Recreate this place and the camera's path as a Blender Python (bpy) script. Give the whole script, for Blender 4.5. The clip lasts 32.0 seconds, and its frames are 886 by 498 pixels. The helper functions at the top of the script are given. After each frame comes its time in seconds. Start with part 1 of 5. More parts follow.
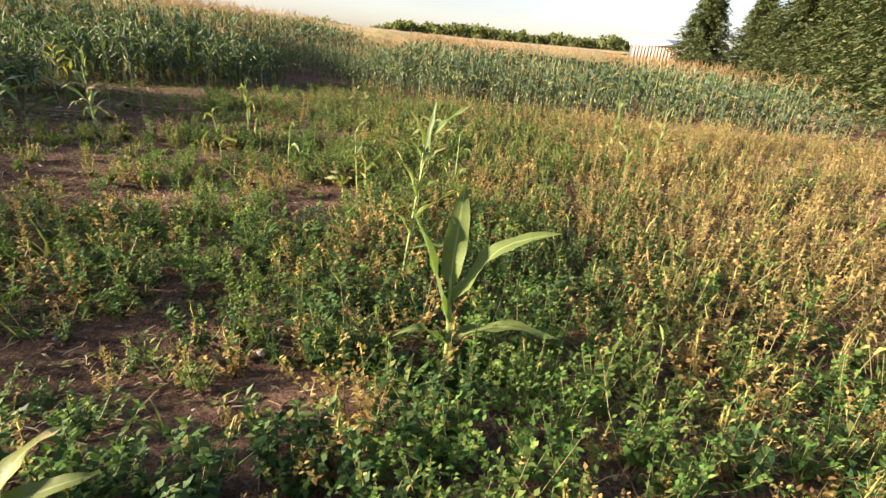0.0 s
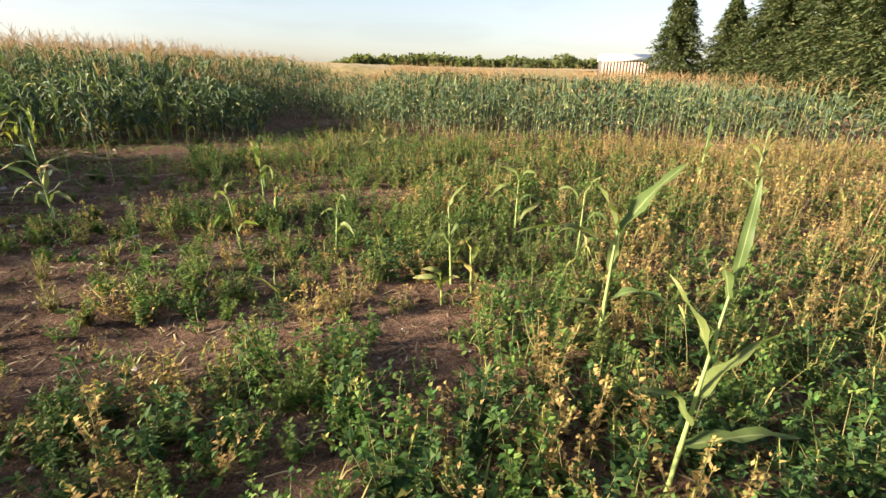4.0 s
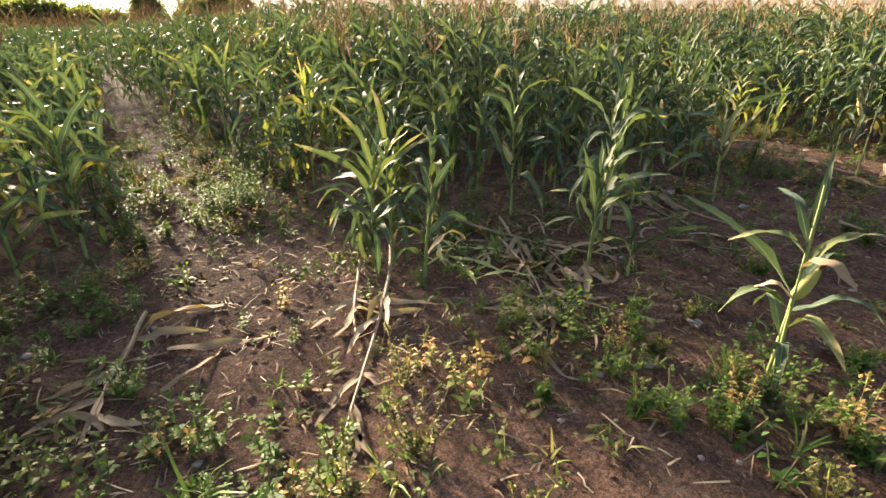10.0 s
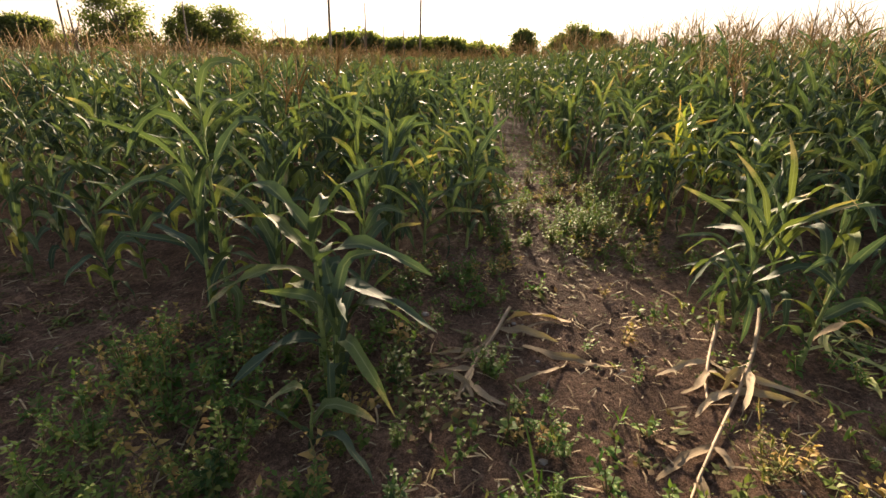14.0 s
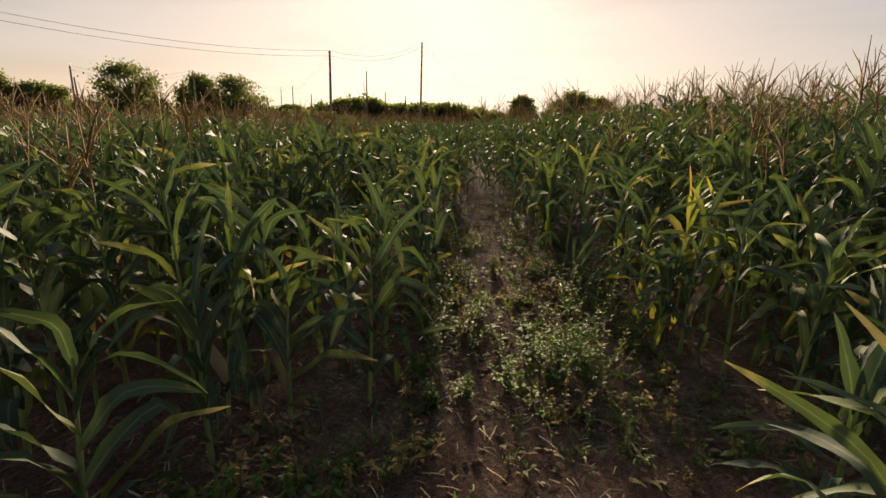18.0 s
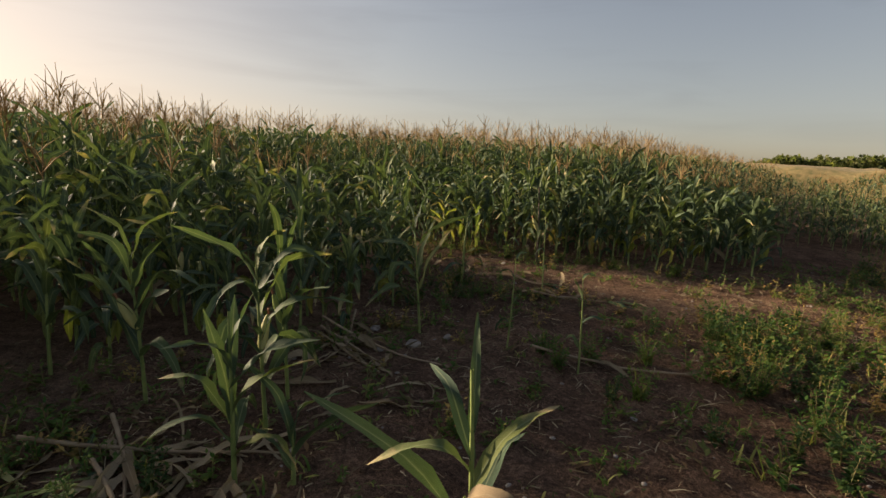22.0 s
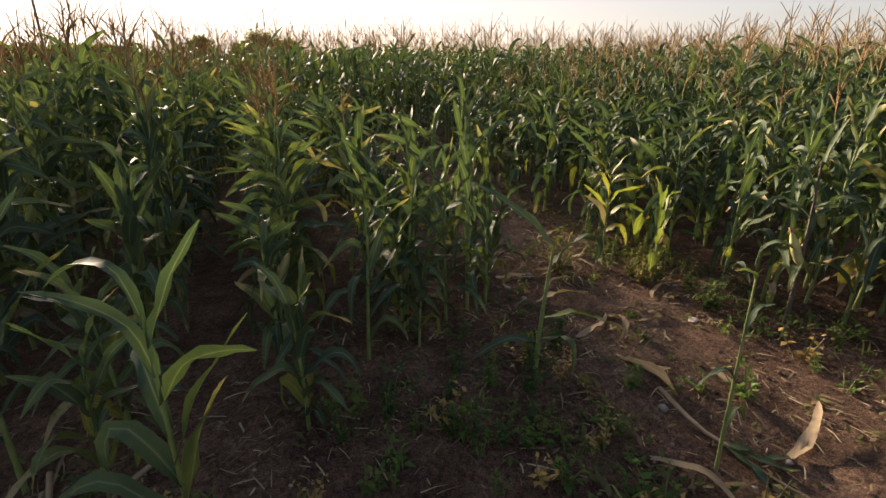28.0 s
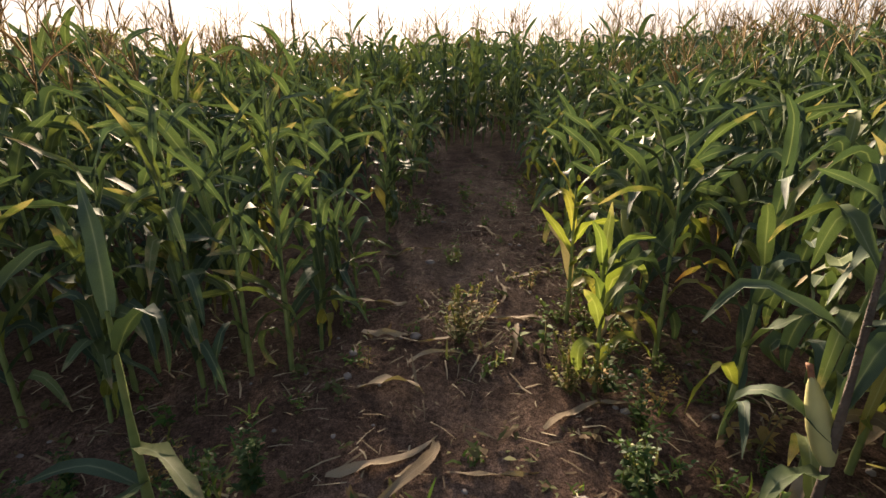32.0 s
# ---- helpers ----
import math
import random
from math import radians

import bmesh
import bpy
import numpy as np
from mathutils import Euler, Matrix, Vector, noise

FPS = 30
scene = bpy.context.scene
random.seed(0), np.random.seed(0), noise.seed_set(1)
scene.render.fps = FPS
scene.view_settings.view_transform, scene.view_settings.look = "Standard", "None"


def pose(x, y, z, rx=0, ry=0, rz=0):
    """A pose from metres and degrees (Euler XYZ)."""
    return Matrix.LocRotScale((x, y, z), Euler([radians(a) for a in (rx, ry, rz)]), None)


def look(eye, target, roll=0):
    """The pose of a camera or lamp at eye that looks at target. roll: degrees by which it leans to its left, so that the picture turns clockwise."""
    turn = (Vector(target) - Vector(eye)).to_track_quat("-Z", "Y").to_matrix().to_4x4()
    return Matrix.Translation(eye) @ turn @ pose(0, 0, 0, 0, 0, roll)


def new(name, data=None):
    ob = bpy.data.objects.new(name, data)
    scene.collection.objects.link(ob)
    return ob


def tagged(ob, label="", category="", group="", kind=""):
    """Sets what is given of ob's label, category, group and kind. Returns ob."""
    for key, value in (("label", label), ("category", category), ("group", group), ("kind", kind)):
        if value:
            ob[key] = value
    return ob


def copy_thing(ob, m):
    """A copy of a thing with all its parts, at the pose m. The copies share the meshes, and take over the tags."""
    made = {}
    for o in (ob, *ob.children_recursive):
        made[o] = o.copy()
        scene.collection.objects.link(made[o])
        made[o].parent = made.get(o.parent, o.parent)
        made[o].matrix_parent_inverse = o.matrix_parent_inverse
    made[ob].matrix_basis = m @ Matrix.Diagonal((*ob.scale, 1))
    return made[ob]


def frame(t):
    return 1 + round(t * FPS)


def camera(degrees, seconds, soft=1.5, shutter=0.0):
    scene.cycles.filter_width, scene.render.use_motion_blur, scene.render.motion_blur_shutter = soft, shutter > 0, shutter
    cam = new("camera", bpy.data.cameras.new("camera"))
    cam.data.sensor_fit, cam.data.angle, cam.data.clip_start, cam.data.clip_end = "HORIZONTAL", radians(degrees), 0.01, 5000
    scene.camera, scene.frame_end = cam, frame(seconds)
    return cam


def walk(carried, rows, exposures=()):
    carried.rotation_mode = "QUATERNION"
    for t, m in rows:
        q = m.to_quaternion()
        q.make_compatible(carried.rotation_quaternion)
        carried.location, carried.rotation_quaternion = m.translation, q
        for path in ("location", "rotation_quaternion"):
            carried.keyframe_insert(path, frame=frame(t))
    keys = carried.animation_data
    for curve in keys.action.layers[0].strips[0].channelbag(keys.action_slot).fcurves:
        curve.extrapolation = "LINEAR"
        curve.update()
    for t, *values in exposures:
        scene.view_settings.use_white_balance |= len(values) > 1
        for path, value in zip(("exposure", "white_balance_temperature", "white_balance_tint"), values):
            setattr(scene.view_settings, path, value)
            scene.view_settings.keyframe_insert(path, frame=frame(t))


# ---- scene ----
cam = camera(84.5, 32.0)

# ---- the walk: seconds, eye, target, roll ----
PATH = [
    (0, (-0.148, 0.214, 1.738), (-0.042, 2.058, 0.970), 4.91),
    (0.5, (-0.357, 0.524, 1.698), (-0.267, 2.365, 0.920), 5.05),
    (1, (-0.432, 0.754, 1.743), (-0.365, 2.593, 0.961), 4.84),
    (1.5, (-0.506, 1.120, 1.692), (-0.495, 2.960, 0.909), 3.75),
    (2, (-0.478, 1.353, 1.824), (-0.472, 3.197, 1.051), 4.26),
    (2.5, (-0.694, 1.619, 1.766), (-0.677, 3.478, 1.029), 4.40),
    (3, (-1.004, 1.791, 1.794), (-1.008, 3.664, 1.093), 4.43),
    (3.5, (-1.185, 1.959, 1.743), (-1.133, 3.847, 1.085), 2.58),
    (5.5, (-1.803, 2.843, 1.669), (-1.103, 4.558, 0.915), 1.92),
    (6, (-1.902, 3.179, 1.652), (-1.692, 4.984, 0.818), 0.10),
    (6.5, (-2.034, 3.441, 1.701), (-2.305, 5.244, 0.879), 0.02),
    (7, (-2.218, 3.686, 1.661), (-2.698, 5.478, 0.911), 0.63),
    (7.5, (-2.497, 3.963, 1.665), (-3.118, 5.734, 0.974), 2.02),
    (8, (-2.757, 4.256, 1.632), (-3.604, 5.929, 0.936), 2.10),
    (8.5, (-3.008, 4.563, 1.648), (-3.999, 6.154, 0.951), 2.68),
    (9, (-3.331, 4.805, 1.614), (-4.441, 6.306, 0.897), 2.58),
    (9.5, (-3.573, 4.976, 1.604), (-4.970, 6.171, 0.816), 2.34),
    (10, (-3.740, 5.099, 1.645), (-5.382, 5.898, 0.828), 1.14),
    (10.5, (-3.783, 4.933, 1.651), (-5.563, 5.409, 0.874), 1.57),
    (11, (-3.770, 4.808, 1.661), (-5.598, 4.993, 0.871), 2.76),
    (11.5, (-3.763, 4.785, 1.658), (-5.596, 4.920, 0.869), 2.97),
    (12, (-3.758, 4.763, 1.641), (-5.601, 4.886, 0.873), 3.28),
    (12.5, (-3.753, 4.764, 1.635), (-5.609, 4.868, 0.895), 3.40),
    (13, (-3.745, 4.751, 1.645), (-5.602, 4.800, 0.905), 3.37),
    (13.5, (-3.731, 4.742, 1.648), (-5.593, 4.730, 0.918), 4.20),
    (14, (-3.743, 4.728, 1.673), (-5.569, 4.382, 0.934), 2.16),
    (14.5, (-3.824, 4.942, 1.694), (-5.655, 4.449, 1.057), 2.14),
    (16.5, (-4.722, 4.956, 1.633), (-6.559, 4.446, 1.028), 2.47),
    (17, (-4.967, 5.029, 1.626), (-6.808, 4.517, 1.035), 2.33),
    (17.5, (-5.250, 5.139, 1.635), (-7.097, 4.636, 1.056), 2.24),
    (18, (-5.375, 5.027, 1.635), (-7.271, 4.643, 1.124), 2.03),
    (18.5, (-5.562, 4.932, 1.649), (-7.509, 4.823, 1.206), 0.84),
    (19, (-5.445, 5.028, 1.646), (-7.368, 5.370, 1.212), 2.40),
    (19.5, (-5.104, 5.240, 1.629), (-6.849, 6.136, 1.239), 3.56),
    (20, (-4.828, 5.466, 1.671), (-6.209, 6.869, 1.321), 4.44),
    (20.5, (-4.687, 5.726, 1.645), (-5.903, 7.278, 1.309), 4.62),
    (21, (-4.614, 5.968, 1.660), (-5.835, 7.517, 1.327), 3.99),
    (21.5, (-4.418, 6.062, 1.627), (-5.690, 7.568, 1.290), 3.25),
    (22, (-4.109, 6.233, 1.661), (-5.281, 7.816, 1.312), 2.70),
    (22.5, (-3.886, 6.604, 1.597), (-4.988, 8.238, 1.257), 3.47),
    (23, (-3.907, 6.897, 1.584), (-5.119, 8.442, 1.203), 3.53),
    (23.5, (-3.953, 7.021, 1.566), (-5.592, 8.061, 1.084), 3.03),
    (24, (-3.911, 7.098, 1.648), (-5.792, 7.447, 1.065), 2.97),
    (24.5, (-4.054, 7.090, 1.613), (-5.944, 7.264, 0.983), 3.36),
    (25, (-4.242, 7.355, 1.598), (-6.093, 7.769, 0.963), 1.97),
    (25.5, (-4.242, 7.856, 1.635), (-6.065, 8.411, 1.028), 1.90),
    (26, (-4.307, 8.155, 1.678), (-6.112, 8.776, 1.082), 2.53),
    (26.5, (-4.665, 8.645, 1.682), (-6.468, 9.257, 1.069), 2.06),
    (28.5, (-5.347, 10.006, 1.882), (-7.106, 10.654, 1.185), 0.90),
    (29, (-5.417, 10.409, 1.866), (-7.174, 11.067, 1.173), 1.12),
    (29.5, (-5.563, 10.707, 1.813), (-7.332, 11.338, 1.125), 1.46),
    (30, (-5.791, 11.030, 1.783), (-7.592, 11.583, 1.112), 0.66),
    (30.5, (-5.853, 11.293, 1.741), (-7.703, 11.672, 1.083), -0.19),
    (31, (-5.896, 11.562, 1.679), (-7.767, 11.875, 1.045), 1.84),
    (31.5, (-6.130, 11.760, 1.614), (-8.010, 12.017, 0.983), 2.45),
    (32, (-6.238, 11.900, 1.619), (-8.115, 11.781, 0.938), 0.33),
]
EXPOSURES = [
    (0, 2.98, 6400, 15), (1, 3.15, 6200, 14), (3, 2.84, 6300, 11), (6, 3.0, 6400, 14), (7, 3.15, 6200, 13), (8.5, 2.9, 6200, 11), (10, 3.3, 6700, 17), (12, 3.4, 7100, 19), (13, 2.95, 7200, 18), (14, 2.7, 7300, 18),
    (17, 1.95, 7400, 19), (18.5, 1.5, 7300, 16), (20, 1.1, 7100, 15), (21, 1.65, 7200, 14), (23, 1.9, 7200, 15), (24.5, 2.2, 7500, 19), (26, 2.1, 7400, 19), (29, 2.42, 6800, 19), (32, 2.45, 6900, 19)]
walk(cam, [(t, look(eye, target, roll)) for t, eye, target, roll in PATH], EXPOSURES)

# ---- daylight: low hazy evening sun ahead of the paths ----
SUN_AZ, SUN_EL = radians(-168.0), radians(15.0)
world = bpy.data.worlds.new("evening_sky")
scene.world = world
world.use_nodes = True
wn = world.node_tree
wn.nodes.clear()
sky = wn.nodes.new("ShaderNodeTexSky")
sky.sky_type = "NISHITA"
sky.sun_disc = False
sky.sun_elevation = SUN_EL
sky.sun_rotation = radians(90) - SUN_AZ
sky.altitude = 100
sky.air_density = 1.0
sky.dust_density = 1.4
sky.ozone_density = 2.5
sky_bg = wn.nodes.new("ShaderNodeBackground")
sky_bg.inputs["Strength"].default_value = 0.051
sky_out = wn.nodes.new("ShaderNodeOutputWorld")
haze = wn.nodes.new("ShaderNodeHueSaturation")
haze.inputs["Saturation"].default_value = 0.82
tint = wn.nodes.new("ShaderNodeMix")
tint.data_type, tint.blend_type = "RGBA", "MULTIPLY"
tint.inputs[0].default_value = 1.0
tint.inputs[7].default_value = (1.10, 1.0, 0.965, 1)
# gamma steepens the sky's contrast: sun side brighter against the far side
sky_contrast = wn.nodes.new("ShaderNodeGamma")
sky_contrast.inputs["Gamma"].default_value = 1.12
wn.links.new(sky.outputs[0], sky_contrast.inputs["Color"])
wn.links.new(sky_contrast.outputs[0], haze.inputs["Color"])
wn.links.new(haze.outputs[0], tint.inputs[6])
# soft ceiling on sky brightness, pulls down the glare round the sun: c / (1 + c / k)
part_k, plus, share = (wn.nodes.new("ShaderNodeVectorMath") for _ in range(3))
part_k.operation, plus.operation, share.operation = "DIVIDE", "ADD", "DIVIDE"
part_k.inputs[1].default_value = (9.0, 8.1, 7.2)
plus.inputs[1].default_value = (1, 1, 1)
wn.links.new(tint.outputs[2], part_k.inputs[0])
wn.links.new(part_k.outputs[0], plus.inputs[0])
wn.links.new(tint.outputs[2], share.inputs[0])
wn.links.new(plus.outputs[0], share.inputs[1])
cloud_at = wn.nodes.new("ShaderNodeTexCoord")
cloud_map = wn.nodes.new("ShaderNodeMapping")
cloud_map.inputs["Scale"].default_value = (1.6, 1.6, 11.0)
cloud = wn.nodes.new("ShaderNodeTexNoise")
cloud.inputs["Scale"].default_value = 1.7
cloud.inputs["Detail"].default_value = 6.0
cloud.inputs["Distortion"].default_value = 0.6
veil = wn.nodes.new("ShaderNodeMapRange")
veil.inputs["From Min"].default_value, veil.inputs["From Max"].default_value = 0.46, 0.72
veil.inputs["To Max"].default_value = 0.24
thin = wn.nodes.new("ShaderNodeMix")
thin.data_type, thin.blend_type = "RGBA", "MULTIPLY"
thin.inputs[7].default_value = (0.66, 0.63, 0.64, 1)
wn.links.new(cloud_at.outputs["Generated"], cloud_map.inputs["Vector"])
wn.links.new(cloud_map.outputs[0], cloud.inputs["Vector"])
wn.links.new(cloud.outputs[0], veil.inputs["Value"])
wn.links.new(veil.outputs[0], thin.inputs[0])
wn.links.new(share.outputs[0], thin.inputs[6])
wn.links.new(thin.outputs[2], sky_bg.inputs["Color"])
wn.links.new(sky_bg.outputs[0], sky_out.inputs["Surface"])

sun_data = bpy.data.lights.new("sun", "SUN")
sun_data.energy = 3.7
sun_data.angle = radians(6.0)
sun_data.color = (1.0, 0.83, 0.62)
sun = new("sun", sun_data)
toward = Vector((math.cos(SUN_AZ) * math.cos(SUN_EL), math.sin(SUN_AZ) * math.cos(SUN_EL), math.sin(SUN_EL)))
sun.matrix_world = look(toward * 50, (0, 0, 0))


# ---- materials ----
def material(name):
    m = bpy.data.materials.new(name)
    m.use_nodes = True
    nt = m.node_tree
    b = nt.nodes["Principled BSDF"]
    return m, nt, b


def node(nt, kind, **inputs):
    n = nt.nodes.new(kind)
    for k, v in inputs.items():
        n.inputs[k].default_value = v
    return n


def ramp(nt, source, stops):
    r = nt.nodes.new("ShaderNodeValToRGB")
    e = r.color_ramp.elements
    while len(e) < len(stops):
        e.new(0.5)
    for el, (at, col) in zip(e, stops):
        el.position = at
        el.color = (*col, 1)
    nt.links.new(source, r.inputs[0])
    return r.outputs[0]


def noise_tex(nt, scale, detail=4.0, rough=0.6, coords=None):
    n = node(nt, "ShaderNodeTexNoise", Scale=scale, Detail=detail, Roughness=rough)
    if coords is None:
        coords = nt.nodes.new("ShaderNodeNewGeometry").outputs["Position"]
    nt.links.new(coords, n.inputs["Vector"])
    return n


def mix_color(nt, fac, a, b, mode="MIX"):
    m = nt.nodes.new("ShaderNodeMix")
    m.data_type = "RGBA"
    m.blend_type = mode
    for sock, val in ((m.inputs[0], fac), (m.inputs[6], a), (m.inputs[7], b)):
        if isinstance(val, bpy.types.NodeSocket):
            nt.links.new(val, sock)
        elif isinstance(val, (tuple, list)):
            sock.default_value = (*val, 1)
        else:
            sock.default_value = val
    return m.outputs[2]


def leaf_material(name, stops, rib=None, sheer=0.35, rough=0.5, patch=None, tip=None):
    """Thin leaf: colour by island and noise, paler midrib and dry tips, light shines through."""
    m, nt, b = material(name)
    geo = nt.nodes.new("ShaderNodeNewGeometry")
    info = nt.nodes.new("ShaderNodeObjectInfo")
    add = node(nt, "ShaderNodeMath")
    add.operation = "ADD"
    nt.links.new(geo.outputs["Random Per Island"], add.inputs[0])
    nt.links.new(info.outputs["Random"], add.inputs[1])
    fr = nt.nodes.new("ShaderNodeMath")
    fr.operation = "FRACT"
    nt.links.new(add.outputs[0], fr.inputs[0])
    col = ramp(nt, fr.outputs[0], stops)
    n1 = noise_tex(nt, 9.0, 5.0)
    col = mix_color(nt, 0.35, col, ramp(nt, n1.outputs[0], [(0.3, (0.35, 0.35, 0.35)), (0.7, (0.75, 0.75, 0.7))]), "OVERLAY")
    if patch:
        n2 = noise_tex(nt, 1.1, 3.0)
        f = ramp(nt, n2.outputs[0], [(0.5, (0, 0, 0)), (0.68, (0.8, 0.8, 0.8))])
        col = mix_color(nt, f, col, patch)
    if tip:
        at = nt.nodes.new("ShaderNodeAttribute")
        at.attribute_name = "along"
        n3 = noise_tex(nt, 14.0, 3.0)
        s = node(nt, "ShaderNodeMath")
        s.operation = "ADD"
        nt.links.new(at.outputs["Fac"], s.inputs[0])
        nt.links.new(n3.outputs[0], s.inputs[1])
        s2 = node(nt, "ShaderNodeMath")
        s2.operation = "ADD"
        nt.links.new(s.outputs[0], s2.inputs[0])
        nt.links.new(fr.outputs[0], s2.inputs[1])
        mr = node(nt, "ShaderNodeMapRange", **{"From Min": 2.1, "From Max": 2.35})
        nt.links.new(s2.outputs[0], mr.inputs["Value"])
        col = mix_color(nt, mr.outputs[0], col, tip)
    if rib:
        at = nt.nodes.new("ShaderNodeAttribute")
        at.attribute_name = "rib"
        p = node(nt, "ShaderNodeMath")
        p.operation = "POWER"
        nt.links.new(at.outputs["Fac"], p.inputs[0])
        p.inputs[1].default_value = 14.0
        sc = node(nt, "ShaderNodeMath")
        sc.operation = "MULTIPLY"
        nt.links.new(p.outputs[0], sc.inputs[0])
        sc.inputs[1].default_value = 0.6
        wv = node(nt, "ShaderNodeMath")
        wv.operation = "SINE"
        fq = node(nt, "ShaderNodeMath")
        fq.operation = "MULTIPLY"
        fq.inputs[1].default_value = 62.0
        nt.links.new(at.outputs["Fac"], fq.inputs[0])
        nt.links.new(fq.outputs[0], wv.inputs[0])
        col = mix_color(nt, 0.5, col, ramp(nt, wv.outputs[0], [(0.0, (0.34, 0.34, 0.34)), (1.0, (0.64, 0.64, 0.64))]), "OVERLAY")
        col = mix_color(nt, sc.outputs[0], col, rib)
    nt.links.new(col, b.inputs["Base Color"])
    b.inputs["Roughness"].default_value = rough
    b.inputs["Specular IOR Level"].default_value = 0.16
    bump = node(nt, "ShaderNodeBump", Strength=0.25, Distance=0.004)
    n4 = noise_tex(nt, 60.0, 3.0)
    nt.links.new(n4.outputs[0], bump.inputs["Height"])
    nt.links.new(bump.outputs[0], b.inputs["Normal"])
    tr = nt.nodes.new("ShaderNodeBsdfTranslucent")
    tint = mix_color(nt, 1.0, col, (1.10, 1.20, 0.56), "MULTIPLY")
    nt.links.new(tint, tr.inputs["Color"])
    mx = nt.nodes.new("ShaderNodeMixShader")
    mx.inputs[0].default_value = sheer
    nt.links.new(b.outputs[0], mx.inputs[1])
    nt.links.new(tr.outputs[0], mx.inputs[2])
    nt.links.new(mx.outputs[0], nt.nodes["Material Output"].inputs["Surface"])
    return m


def plain_material(name, stops, scale=6.0, rough=0.8, bump=0.4, metal=0.0, fine=40.0, dist=0.01):
    m, nt, b = material(name)
    n1 = noise_tex(nt, scale, 6.0)
    col = ramp(nt, n1.outputs[0], stops)
    info = nt.nodes.new("ShaderNodeObjectInfo")
    col = mix_color(nt, 0.25, col, ramp(nt, info.outputs["Random"], [(0, (0.3, 0.3, 0.3)), (1, (0.7, 0.7, 0.7))]), "OVERLAY")
    nt.links.new(col, b.inputs["Base Color"])
    b.inputs["Roughness"].default_value = rough
    b.inputs["Metallic"].default_value = metal
    bm_ = node(nt, "ShaderNodeBump", Strength=bump, Distance=dist)
    n2 = noise_tex(nt, fine, 5.0)
    nt.links.new(n2.outputs[0], bm_.inputs["Height"])
    nt.links.new(bm_.outputs[0], b.inputs["Normal"])
    return m


CORN_LEAF = leaf_material(
    "corn_leaf", [(0.0, (0.052, 0.084, 0.058)), (0.45, (0.070, 0.106, 0.062)), (0.8, (0.094, 0.130, 0.058)), (1.0, (0.135, 0.158, 0.056))],
    rib=(0.30, 0.34, 0.20), sheer=0.23, rough=0.66, tip=(0.38, 0.30, 0.16))
YOUNG_LEAF = leaf_material(
    "young_corn_leaf", [(0.0, (0.085, 0.13, 0.042)), (0.5, (0.12, 0.16, 0.05)), (1.0, (0.165, 0.19, 0.06))],
    rib=(0.38, 0.42, 0.2), sheer=0.36, rough=0.5, tip=(0.42, 0.36, 0.18))
CORN_YELLOW = leaf_material(
    "corn_leaf_yellowing", [(0.0, (0.15, 0.19, 0.045)), (0.5, (0.24, 0.26, 0.06)), (1.0, (0.34, 0.27, 0.09))],
    rib=(0.5, 0.48, 0.22), sheer=0.4, rough=0.5, tip=(0.45, 0.22, 0.10))
CORN_DRY = leaf_material(
    "corn_leaf_dry", [(0.0, (0.20, 0.15, 0.09)), (0.5, (0.29, 0.22, 0.14)), (1.0, (0.39, 0.31, 0.21))], rib=(0.36, 0.30, 0.20), sheer=0.2, rough=0.75)
CORN_STALK = plain_material("corn_stalk", [(0.3, (0.12, 0.18, 0.05)), (0.7, (0.26, 0.30, 0.10))], 12.0, 0.5, 0.2)
DRY_STALK = plain_material("dry_stalk", [(0.3, (0.21, 0.14, 0.085)), (0.7, (0.36, 0.28, 0.18))], 12.0, 0.8, 0.3)
TASSEL = leaf_material("corn_tassel", [(0.0, (0.20, 0.125, 0.065)), (0.5, (0.29, 0.19, 0.095)), (1.0, (0.37, 0.27, 0.14))], sheer=0.25, rough=0.8)
HUSK = leaf_material("corn_husk", [(0.0, (0.24, 0.30, 0.09)), (1.0, (0.46, 0.42, 0.20))], sheer=0.15, rough=0.6)
SILK = plain_material("corn_silk", [(0.3, (0.16, 0.06, 0.03)), (0.7, (0.30, 0.13, 0.06))], 60.0, 0.8, 0.4)
RED_SILK = plain_material("red_silk", [(0.3, (0.42, 0.10, 0.05)), (0.7, (0.58, 0.20, 0.10))], 60.0, 0.7, 0.4)
WEED_LEAF = leaf_material(
    "weed_leaf", [(0.0, (0.05, 0.12, 0.03)), (0.5, (0.09, 0.17, 0.04)), (0.85, (0.13, 0.20, 0.045)), (1.0, (0.19, 0.22, 0.06))],
    sheer=0.35, rough=0.6, patch=(0.17, 0.20, 0.055))
WEED_DARK = leaf_material(
    "dark_weed_leaf", [(0.0, (0.03, 0.065, 0.025)), (0.5, (0.05, 0.10, 0.032)), (0.9, (0.09, 0.14, 0.04)), (1.0, (0.17, 0.17, 0.05))], sheer=0.3, rough=0.55)
WEED_DRY = leaf_material(
    "weed_leaf_ripening", [(0.0, (0.19, 0.17, 0.055)), (0.35, (0.32, 0.235, 0.085)), (0.75, (0.41, 0.275, 0.105)), (1.0, (0.33, 0.20, 0.085))],
    sheer=0.3, rough=0.7)
WEED_STEM = plain_material("weed_stem", [(0.3, (0.09, 0.11, 0.035)), (0.7, (0.20, 0.14, 0.06))], 20.0, 0.7, 0.2)
SEEDLING = leaf_material("seedling_leaf", [(0.0, (0.08, 0.11, 0.035)), (0.5, (0.12, 0.13, 0.05)), (0.75, (0.16, 0.115, 0.06)), (1.0, (0.21, 0.13, 0.085))], sheer=0.25, rough=0.75)
